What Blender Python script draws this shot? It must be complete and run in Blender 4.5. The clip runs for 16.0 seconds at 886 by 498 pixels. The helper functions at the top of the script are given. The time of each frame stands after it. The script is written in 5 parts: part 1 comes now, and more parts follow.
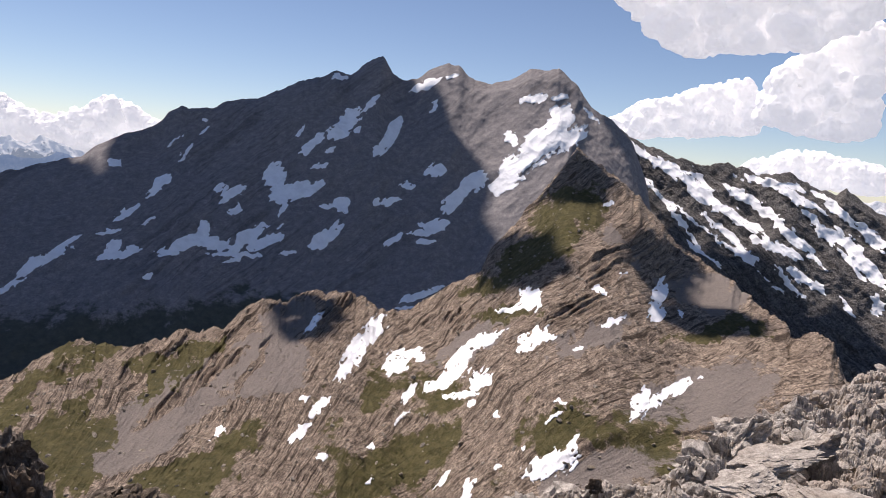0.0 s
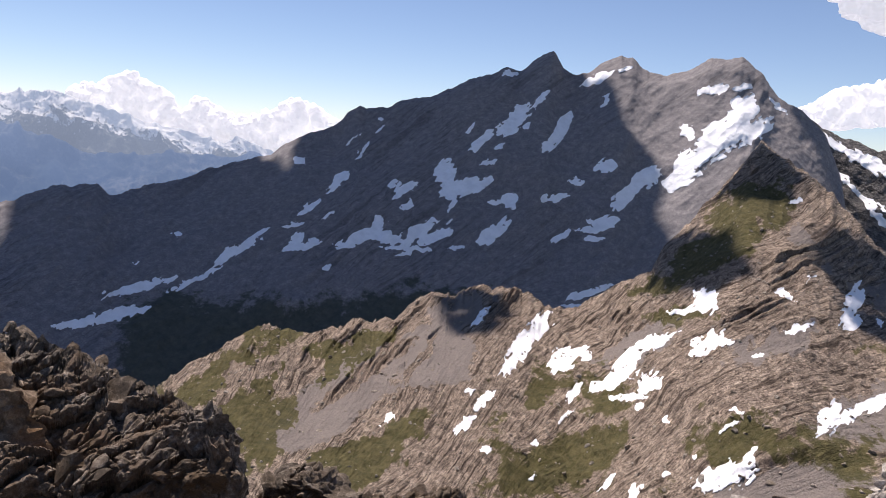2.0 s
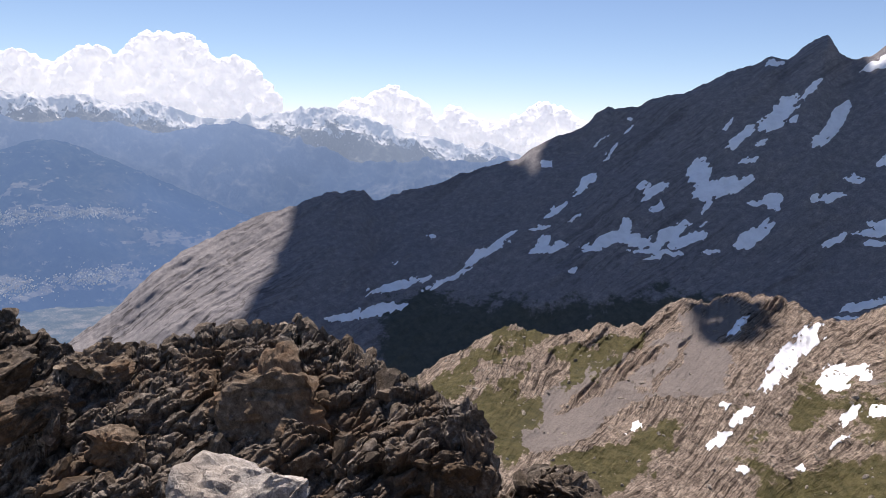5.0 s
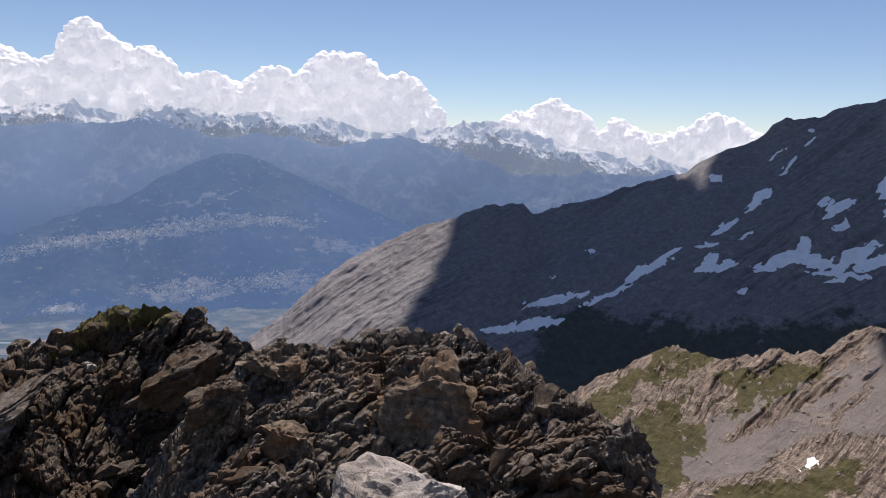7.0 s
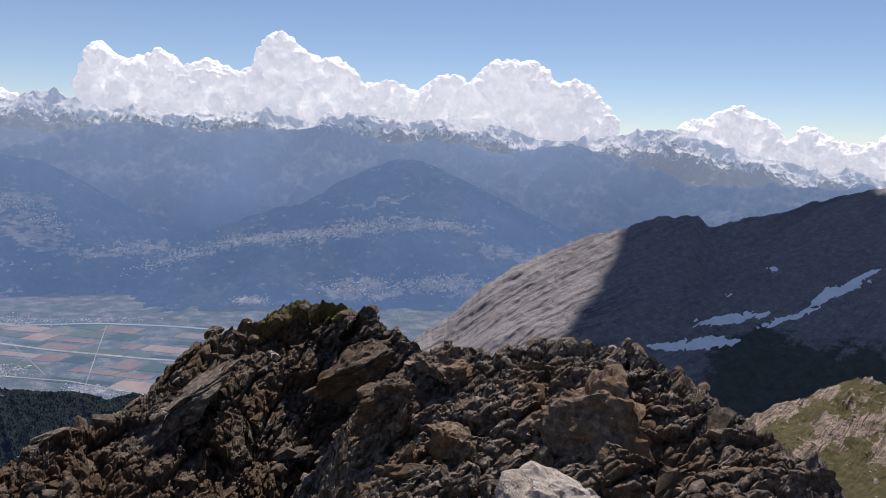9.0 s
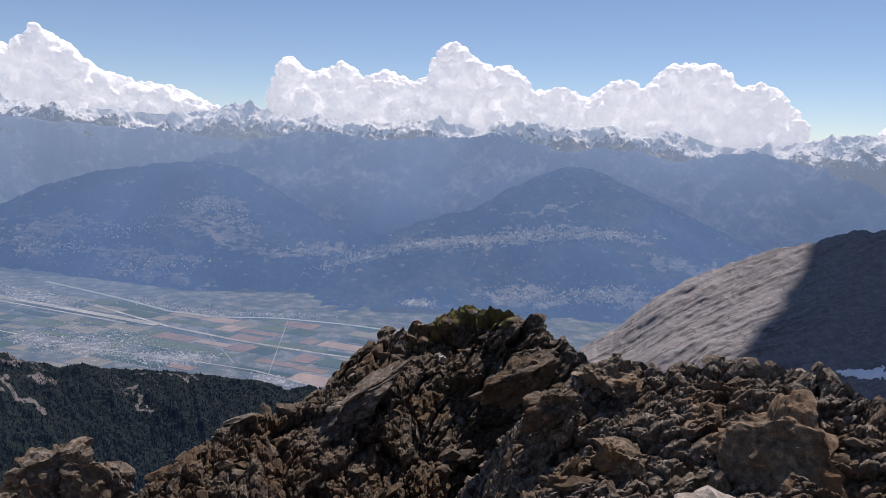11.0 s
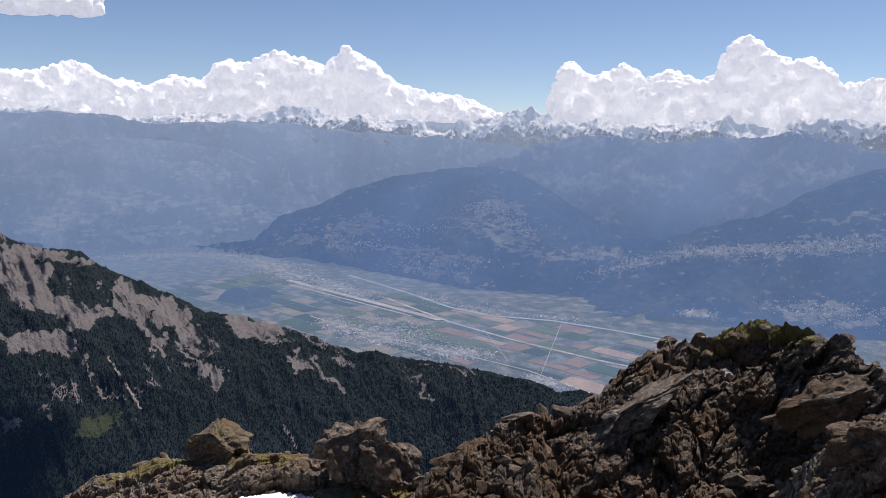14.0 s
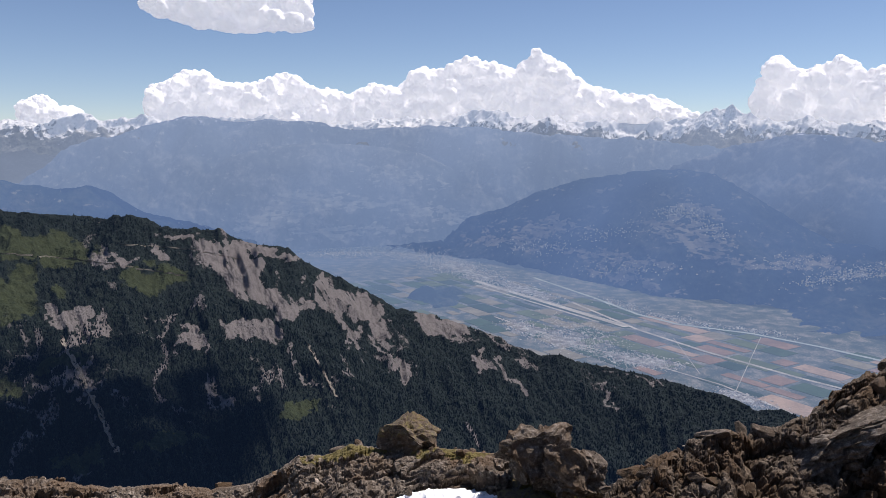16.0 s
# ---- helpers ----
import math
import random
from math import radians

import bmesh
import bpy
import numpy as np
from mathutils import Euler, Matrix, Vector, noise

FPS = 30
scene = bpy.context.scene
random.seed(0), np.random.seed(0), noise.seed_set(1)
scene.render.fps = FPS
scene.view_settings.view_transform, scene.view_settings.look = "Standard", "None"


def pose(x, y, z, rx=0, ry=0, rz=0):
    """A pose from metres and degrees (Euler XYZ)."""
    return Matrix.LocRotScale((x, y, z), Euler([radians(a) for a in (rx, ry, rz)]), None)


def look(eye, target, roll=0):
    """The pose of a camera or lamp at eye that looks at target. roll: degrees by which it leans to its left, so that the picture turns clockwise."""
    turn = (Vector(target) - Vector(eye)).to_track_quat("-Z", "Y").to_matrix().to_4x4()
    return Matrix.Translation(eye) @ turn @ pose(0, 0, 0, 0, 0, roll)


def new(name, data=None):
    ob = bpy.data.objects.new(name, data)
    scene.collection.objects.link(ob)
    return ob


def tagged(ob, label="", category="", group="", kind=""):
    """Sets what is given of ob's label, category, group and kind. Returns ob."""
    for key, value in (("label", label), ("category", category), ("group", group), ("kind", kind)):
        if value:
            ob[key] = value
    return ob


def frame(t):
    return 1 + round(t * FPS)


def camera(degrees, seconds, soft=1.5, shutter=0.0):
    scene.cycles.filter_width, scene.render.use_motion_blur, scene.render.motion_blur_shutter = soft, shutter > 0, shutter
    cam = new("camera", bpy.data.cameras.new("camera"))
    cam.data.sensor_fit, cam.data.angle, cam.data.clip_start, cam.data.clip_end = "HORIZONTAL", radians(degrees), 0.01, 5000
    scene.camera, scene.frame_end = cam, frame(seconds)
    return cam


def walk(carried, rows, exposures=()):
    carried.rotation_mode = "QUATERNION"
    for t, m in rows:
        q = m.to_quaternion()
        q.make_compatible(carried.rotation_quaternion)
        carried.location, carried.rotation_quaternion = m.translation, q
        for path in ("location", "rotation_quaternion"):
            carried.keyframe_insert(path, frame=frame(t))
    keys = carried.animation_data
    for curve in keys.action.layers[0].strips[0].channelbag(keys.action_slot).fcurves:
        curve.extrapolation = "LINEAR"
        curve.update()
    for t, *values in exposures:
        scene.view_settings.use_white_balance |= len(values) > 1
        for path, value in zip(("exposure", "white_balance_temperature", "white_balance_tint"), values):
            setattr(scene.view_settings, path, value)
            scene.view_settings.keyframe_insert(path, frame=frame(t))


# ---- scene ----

# ---------- camera: a hiker turns on the spot on a summit, arms out ----------
EYE = 1.6      # eye height over the summit
ARM = 0.4      # how far out the camera is held
cam = camera(61.06, 16.0, soft=0.8)
# seconds, heading (0 is along +y, left is negative), tilt, lean
TURN = [
    (0.0, 0.43, -6.90, 4.77), (0.5, -2.67, -7.19, 4.72), (1.0, -5.96, -7.52, 4.62), (1.5, -9.23, -7.86, 4.41),
    (2.0, -12.30, -8.18, 4.13), (2.5, -15.57, -8.49, 3.68), (3.0, -18.57, -8.75, 3.35), (3.5, -21.79, -8.99, 3.01),
    (4.0, -24.88, -9.09, 2.55), (6.5, -40.30, -8.44, 1.55), (7.0, -43.25, -8.31, 1.60), (7.5, -46.47, -8.22, 1.76),
    (8.0, -49.72, -8.20, 1.92), (8.5, -52.72, -8.18, 1.96), (9.0, -55.99, -8.14, 2.10), (11.5, -72.17, -8.07, 1.70),
    (12.0, -75.71, -8.15, 1.41), (12.5, -79.05, -8.18, 1.22), (13.0, -82.64, -8.23, 1.04), (13.5, -86.27, -8.23, 0.86),
    (14.0, -89.74, -8.18, 0.68), (14.5, -93.40, -8.15, 0.51), (15.0, -96.80, -8.11, 0.37), (15.5, -100.41, -8.09, 0.21),
    (16.0, -103.99, -8.06, -0.01)]


def toward(az, el, dist):
    """The point dist metres away from the lookout, in the direction az, el (degrees)."""
    a, e = radians(az), radians(el)
    return Vector((dist * math.sin(a) * math.cos(e), dist * math.cos(a) * math.cos(e), EYE + dist * math.sin(e)))


rows = []
for t, az, el, lean in TURN:
    eye = Vector((ARM * math.sin(radians(az)), ARM * math.cos(radians(az)), EYE))
    way = toward(az, el, 10) - Vector((0, 0, EYE))
    rows.append((t, look(eye, eye + way, lean)))
walk(cam, rows, exposures=[(0, 0.0, 6800, 19), (2, 0.17, 6720, 19), (4, 0.36, 6650, 18), (6.5, -0.1, 6550, 17), (9, -0.1, 6500, 17), (16, -0.08, 6500, 17)])

# ---------- daylight ----------
SUN_AZ, SUN_EL = -42.0, 63.0
TO_SUN = toward(SUN_AZ, SUN_EL, 1.0) - Vector((0, 0, EYE))
world = bpy.data.worlds.new("sky")
scene.world = world
world.use_nodes = True
wn, wl = world.node_tree.nodes, world.node_tree.links
sky = wn.new("ShaderNodeTexSky")
sky.sky_type, sky.sun_disc = "NISHITA", False
sky.sun_elevation, sky.sun_rotation = radians(SUN_EL), radians(SUN_AZ)
sky.altitude, sky.air_density, sky.dust_density, sky.ozone_density = 2500, 0.95, 0.08, 2.2
wn["Background"].inputs["Strength"].default_value = 0.105
wl.new(sky.outputs[0], wn["Background"].inputs[0])
sun = new("sun", bpy.data.lights.new("sun", "SUN"))
sun.data.energy, sun.data.angle, sun.data.color = 5.6, radians(0.6), (1.0, 0.95, 0.87)
sun.matrix_world = look(TO_SUN * 100, (0, 0, 0))


# ---------- noise on arrays of points ----------
def lattice(ix, iy, iz, seed):
    h = (ix * 374761393 + iy * 668265263 + iz * 1274126177 + seed * 974634773) & 0xFFFFFFFF
    h = ((h ^ (h >> 13)) * 1274126177) & 0xFFFFFFFF
    h = h ^ (h >> 16)
    return (h & 0xFFFFFF) / float(0xFFFFFF)


def value_noise(p, seed=0):
    i = np.floor(p).astype(np.int64)
    f = p - i
    f = f * f * f * (f * (f * 6 - 15) + 10)
    total = 0.0
    for dx in (0, 1):
        wx = f[..., 0] if dx else 1 - f[..., 0]
        for dy in (0, 1):
            wy = f[..., 1] if dy else 1 - f[..., 1]
            for dz in (0, 1):
                wz = f[..., 2] if dz else 1 - f[..., 2]
                total = total + wx * wy * wz * lattice(i[..., 0] + dx, i[..., 1] + dy, i[..., 2] + dz, seed)
    return total * 2 - 1


def fbm(p, octaves=5, seed=0, gain=0.5):
    total, amp = 0.0, 1.0
    for o in range(octaves):
        total = total + amp * value_noise(p * 2.03 ** o + 17.3 * o, seed + o)
        amp *= gain
    return total


def ridged(p, octaves=5, seed=0, gain=0.5):
    total, amp = 0.0, 1.0
    for o in range(octaves):
        total = total + amp * (1 - 2 * np.abs(value_noise(p * 2.03 ** o + 9.1 * o, seed + o)))
        amp *= gain
    return total


def cells(p, seed=0):
    """For each point: the way from the centre of its cell, the gap to the next cell, and random numbers of the cell."""
    i = np.floor(p).astype(np.int64)
    f1 = np.full(p.shape[:-1], 9.0)
    f2 = f1.copy()
    way = np.zeros(p.shape)
    cell = np.zeros(p.shape, dtype=np.int64)
    for dx in (-1, 0, 1):
        for dy in (-1, 0, 1):
            for dz in (-1, 0, 1):
                j = i + np.array((dx, dy, dz))
                c = np.stack([lattice(j[..., 0], j[..., 1], j[..., 2], seed + k) for k in (1, 2, 3)], -1) + j
                d = np.sqrt(((c - p) ** 2).sum(-1))
                near = d < f1
                f2 = np.where(near, f1, np.minimum(f2, d))
                way = np.where(near[..., None], p - c, way)
                cell = np.where(near[..., None], j, cell)
                f1 = np.where(near, d, f1)
    dice = np.stack([lattice(cell[..., 0], cell[..., 1], cell[..., 2], seed + k) for k in (7, 8, 9, 10)], -1) - 0.5
    return way, f2 - f1, dice


def blocks(p, size, seed):
    """Broken rock: each block stands out by its own amount and leans its own way (in block sizes)."""
    way, gap, dice = cells(p / size, seed)
    lean = (way * dice[..., 1:4]).sum(-1)
    return (dice[..., 0] * 0.9 + lean * 1.5 - 0.4 * np.exp(-gap * 9)) * size


def knobs(p, size, seed):
    """Packed rounded blocks with deep joints between them (in block sizes)."""
    way, gap, dice = cells(p / size, seed)
    lean = (way * dice[..., 1:4]).sum(-1)
    return (dice[..., 0] * 0.45 + lean * 0.9 + np.minimum(gap, 0.4) * 1.1 - 0.2) * size


# ---------- materials ----------
def material(name):
    m = bpy.data.materials.new(name)
    m.use_nodes = True
    return m, m.node_tree.nodes, m.node_tree.links, m.node_tree.nodes["Principled BSDF"]


def node(nodes, kind, **values):
    n = nodes.new(kind)
    for key, value in values.items():
        n.inputs[key].default_value = value
    return n


def ramp(nodes, links, source, stops):
    r = nodes.new("ShaderNodeValToRGB")
    while len(r.color_ramp.elements) < len(stops):
        r.color_ramp.elements.new(0.5)
    for e, (pos, col) in zip(r.color_ramp.elements, stops):
        e.position = pos
        e.color = (*col, 1) if len(col) == 3 else (col[0], col[0], col[0], 1)
    links.new(source, r.inputs[0])
    return r.outputs[0]


def mixed(nodes, links, fac, a, b, blend="MIX"):
    m = nodes.new("ShaderNodeMix")
    m.data_type, m.blend_type = "RGBA", blend
    for slot, v in ((0, fac), (6, a), (7, b)):
        if hasattr(v, "links"):
            links.new(v, m.inputs[slot])
        elif slot:
            m.inputs[slot].default_value = (*v, 1)
        else:
            m.inputs[slot].default_value = v
    return m.outputs[2]


def maths(nodes, links, op, a, b=0.0, c=0.0):
    m = nodes.new("ShaderNodeMath")
    m.operation = op
    for slot, v in enumerate((a, b, c)):
        if hasattr(v, "links"):
            links.new(v, m.inputs[slot])
        else:
            m.inputs[slot].default_value = v
    return m.outputs[0]


def noise_tex(nodes, links, coord, scale, detail=6.0, rough=0.6, stretch=None, turn=None):
    v = coord
    if stretch or turn:
        mp = nodes.new("ShaderNodeMapping")
        mp.vector_type = "TEXTURE" if turn else "POINT"
        links.new(coord, mp.inputs[0])
        if turn:
            mp.inputs["Rotation"].default_value = [radians(a) for a in turn]
        if stretch:
            mp.inputs["Scale"].default_value = stretch
        v = mp.outputs[0]
    n = node(nodes, "ShaderNodeTexNoise", Scale=scale, Detail=detail, Roughness=rough)
    links.new(v, n.inputs["Vector"])
    return n.outputs["Fac"]


def place(nodes):
    return nodes.new("ShaderNodeNewGeometry").outputs["Position"]


def bumped(nodes, links, bsdf, height, strength, distance):
    b = node(nodes, "ShaderNodeBump", Strength=strength, Distance=distance)
    links.new(height, b.inputs["Height"])
    links.new(b.outputs[0], bsdf.inputs["Normal"])


def haze_emission(n, l, b, air, airlight):
    """Imitates lit air before a distant backdrop by mixing emission into its surface."""
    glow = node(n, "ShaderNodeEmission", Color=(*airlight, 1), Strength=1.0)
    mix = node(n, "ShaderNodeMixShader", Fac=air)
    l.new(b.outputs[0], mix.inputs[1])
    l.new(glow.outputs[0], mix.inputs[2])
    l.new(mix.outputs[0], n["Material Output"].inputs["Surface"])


def land_material(name, dark, mid, light, size, grass=((0.055, 0.075, 0.022), (0.12, 0.12, 0.05)), bump=0.6, strata=None, scree=(0.30, 0.27, 0.24), banding=0.8, lumps=0.6, deep=1.0, fray=1.0, speckle=0.75, leafy=1.0):
    """Mountain ground: bare rock with bands, scree and turf laid by the mesh's cover attribute (red turf, green scree)."""
    m, n, l, b = material(name)
    spot = place(n)
    draw = n.new("ShaderNodeMapping")
    draw.inputs["Scale"].default_value = (1, deep, 1)
    l.new(spot, draw.inputs[0])
    p = draw.outputs[0]
    big = noise_tex(n, l, p, 0.35 / size, 5, 0.6)
    fine = noise_tex(n, l, p, 3.0 / size, 8, 0.72)
    speck = noise_tex(n, l, p, 14.0 / size, 5, 0.8)
    base = ramp(n, l, fine, [(0.34, dark), (0.5, mid), (0.64, light)])
    base = mixed(n, l, maths(n, l, "MULTIPLY", big, 0.5), base, mid)
    base = mixed(n, l, speckle, base, ramp(n, l, speck, [(0.40, (0.34, 0.33, 0.32)), (0.5, (0.95, 0.95, 0.95)), (0.59, (1.5, 1.47, 1.42))]), "MULTIPLY")
    lump = node(n, "ShaderNodeTexVoronoi", Scale=9.0 / size)
    l.new(p, lump.inputs["Vector"])
    tone = n.new("ShaderNodeSeparateColor")
    l.new(lump.outputs["Color"], tone.inputs[0])
    base = mixed(n, l, lumps, base, ramp(n, l, tone.outputs[0], [(0.0, (0.5, 0.49, 0.48)), (0.5, (1, 1, 1)), (1.0, (1.5, 1.48, 1.42))]), "MULTIPLY")
    height = maths(n, l, "ADD", fine, maths(n, l, "MULTIPLY", speck, 0.5))
    height = maths(n, l, "SUBTRACT", height, maths(n, l, "MULTIPLY", lump.outputs["Distance"], lumps))
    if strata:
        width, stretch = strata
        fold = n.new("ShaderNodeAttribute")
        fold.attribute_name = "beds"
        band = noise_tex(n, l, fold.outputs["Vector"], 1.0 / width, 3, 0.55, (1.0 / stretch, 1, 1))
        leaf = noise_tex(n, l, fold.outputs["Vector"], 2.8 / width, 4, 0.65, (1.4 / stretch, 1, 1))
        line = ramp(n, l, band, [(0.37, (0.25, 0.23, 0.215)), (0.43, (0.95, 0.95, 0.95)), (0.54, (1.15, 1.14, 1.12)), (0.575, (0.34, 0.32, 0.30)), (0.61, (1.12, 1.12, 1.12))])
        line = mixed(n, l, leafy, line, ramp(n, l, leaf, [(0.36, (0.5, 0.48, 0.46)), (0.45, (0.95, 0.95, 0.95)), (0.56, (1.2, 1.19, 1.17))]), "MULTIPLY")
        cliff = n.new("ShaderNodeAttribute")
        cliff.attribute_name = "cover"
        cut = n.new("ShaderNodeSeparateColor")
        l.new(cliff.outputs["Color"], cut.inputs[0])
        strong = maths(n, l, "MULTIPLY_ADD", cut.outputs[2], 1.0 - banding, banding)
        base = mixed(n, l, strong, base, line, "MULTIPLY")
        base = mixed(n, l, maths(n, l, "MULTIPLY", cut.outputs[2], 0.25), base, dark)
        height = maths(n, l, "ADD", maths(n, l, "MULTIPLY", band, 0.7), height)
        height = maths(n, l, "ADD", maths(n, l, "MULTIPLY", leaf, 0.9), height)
    cover = n.new("ShaderNodeAttribute")
    cover.attribute_name = "cover"
    sep = n.new("ShaderNodeSeparateColor")
    l.new(cover.outputs["Color"], sep.inputs[0])
    patch = noise_tex(n, l, p, 1.1 / size, 8, 0.7)
    f = maths(n, l, "ADD", maths(n, l, "SUBTRACT", sep.outputs[1], sep.outputs[2]), maths(n, l, "MULTIPLY", maths(n, l, "SUBTRACT", patch, 0.5), 2.6 * fray))
    base = mixed(n, l, ramp(n, l, f, [(0.45, (0,)), (0.6, (0.9,))]), base, mixed(n, l, 0.7, scree, ramp(n, l, speck, [(0.34, (0.6, 0.6, 0.6)), (0.5, (1, 1, 1)), (0.62, (1.2, 1.2, 1.2))]), "MULTIPLY"))
    turf = mixed(n, l, ramp(n, l, fine, [(0.35, (0,)), (0.65, (1,))]), grass[0], grass[1])
    patch2 = noise_tex(n, l, p, 1.7 / size, 8, 0.75)
    f = maths(n, l, "ADD", sep.outputs[0], maths(n, l, "MULTIPLY", maths(n, l, "SUBTRACT", patch2, 0.5), 3.2 * fray))
    base = mixed(n, l, ramp(n, l, f, [(0.42, (0,)), (0.62, (0.92,))]), base, turf)
    l.new(base, b.inputs["Base Color"])
    b.inputs["Roughness"].default_value = 0.95
    b.inputs["Specular IOR Level"].default_value = 0.15
    bumped(n, l, b, height, bump, size * 0.5)
    return m


def far_material(name, colours, size, air, airlight=(0.26, 0.37, 0.56), snow=None, fray=2.6, meadow=None, low=None, reach=None):
    """Distant backdrop: woods, meadows and rock, with kilometres of lit air imitated by emission."""
    m, n, l, b = material(name)
    p = place(n)
    big = noise_tex(n, l, p, 0.5 / size, 6, 0.6)
    fine = noise_tex(n, l, p, 4.0 / size, 8, 0.75)
    tone = maths(n, l, "ADD", maths(n, l, "MULTIPLY", big, 0.6), maths(n, l, "MULTIPLY", fine, 0.4))
    base = ramp(n, l, tone, [(0.43, colours[0]), (0.51, colours[1]), (0.60, colours[2])])
    cover = n.new("ShaderNodeAttribute")
    cover.attribute_name = "cover"
    sep = n.new("ShaderNodeSeparateColor")
    l.new(cover.outputs["Color"], sep.inputs[0])
    if meadow:
        level = n.new("ShaderNodeMapping")
        level.inputs["Scale"].default_value = (1, 1, 3.5)
        l.new(p, level.inputs[0])
        plots = node(n, "ShaderNodeTexVoronoi", Scale=3.4 / size)
        l.new(level.outputs[0], plots.inputs["Vector"])
        hue = n.new("ShaderNodeSeparateColor")
        l.new(plots.outputs["Color"], hue.inputs[0])
        f = maths(n, l, "ADD", sep.outputs[0], maths(n, l, "MULTIPLY", maths(n, l, "SUBTRACT", hue.outputs[1], 0.5), 0.9))
        f = maths(n, l, "ADD", f, maths(n, l, "MULTIPLY", maths(n, l, "SUBTRACT", fine, 0.5), 2.2))
        green = mixed(n, l, hue.outputs[0], tuple(c * 0.5 for c in meadow), meadow)
        base = mixed(n, l, ramp(n, l, f, [(0.46, (0,)), (0.6, (0.9,))]), base, green)
    if snow:
        spread = noise_tex(n, l, p, 5.0 / size, 8, 0.7)
        f = maths(n, l, "ADD", sep.outputs[2], maths(n, l, "MULTIPLY", maths(n, l, "SUBTRACT", spread, 0.5), fray))
        base = mixed(n, l, ramp(n, l, f, [(0.46, (0,)), (0.56, (1,))]), base, snow)
    l.new(base, b.inputs["Base Color"])
    b.inputs["Roughness"].default_value = 1.0
    b.inputs["Specular IOR Level"].default_value = 0.0
    bumped(n, l, b, fine, 0.5, size * 0.4)
    # haze painted as emission mixed into the surface, uneven by noise
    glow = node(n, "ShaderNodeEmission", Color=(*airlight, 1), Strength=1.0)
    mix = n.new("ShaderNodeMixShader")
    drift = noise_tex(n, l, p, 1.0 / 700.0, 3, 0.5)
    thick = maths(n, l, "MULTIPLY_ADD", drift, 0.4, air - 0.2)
    # more haze emission the farther the surface lies from the origin
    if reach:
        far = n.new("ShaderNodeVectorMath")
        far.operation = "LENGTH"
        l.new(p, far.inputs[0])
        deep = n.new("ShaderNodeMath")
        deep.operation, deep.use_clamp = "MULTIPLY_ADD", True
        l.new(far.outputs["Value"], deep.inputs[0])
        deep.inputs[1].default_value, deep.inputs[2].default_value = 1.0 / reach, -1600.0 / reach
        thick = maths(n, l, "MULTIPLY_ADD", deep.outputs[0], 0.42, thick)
    # emission colour shifts from low to airlight with height, as haze would
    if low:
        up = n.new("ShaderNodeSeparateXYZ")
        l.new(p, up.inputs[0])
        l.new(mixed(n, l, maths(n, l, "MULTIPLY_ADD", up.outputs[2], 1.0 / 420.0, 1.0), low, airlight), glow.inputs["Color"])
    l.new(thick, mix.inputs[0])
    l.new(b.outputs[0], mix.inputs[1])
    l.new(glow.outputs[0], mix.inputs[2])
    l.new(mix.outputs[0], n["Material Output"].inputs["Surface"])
    return m


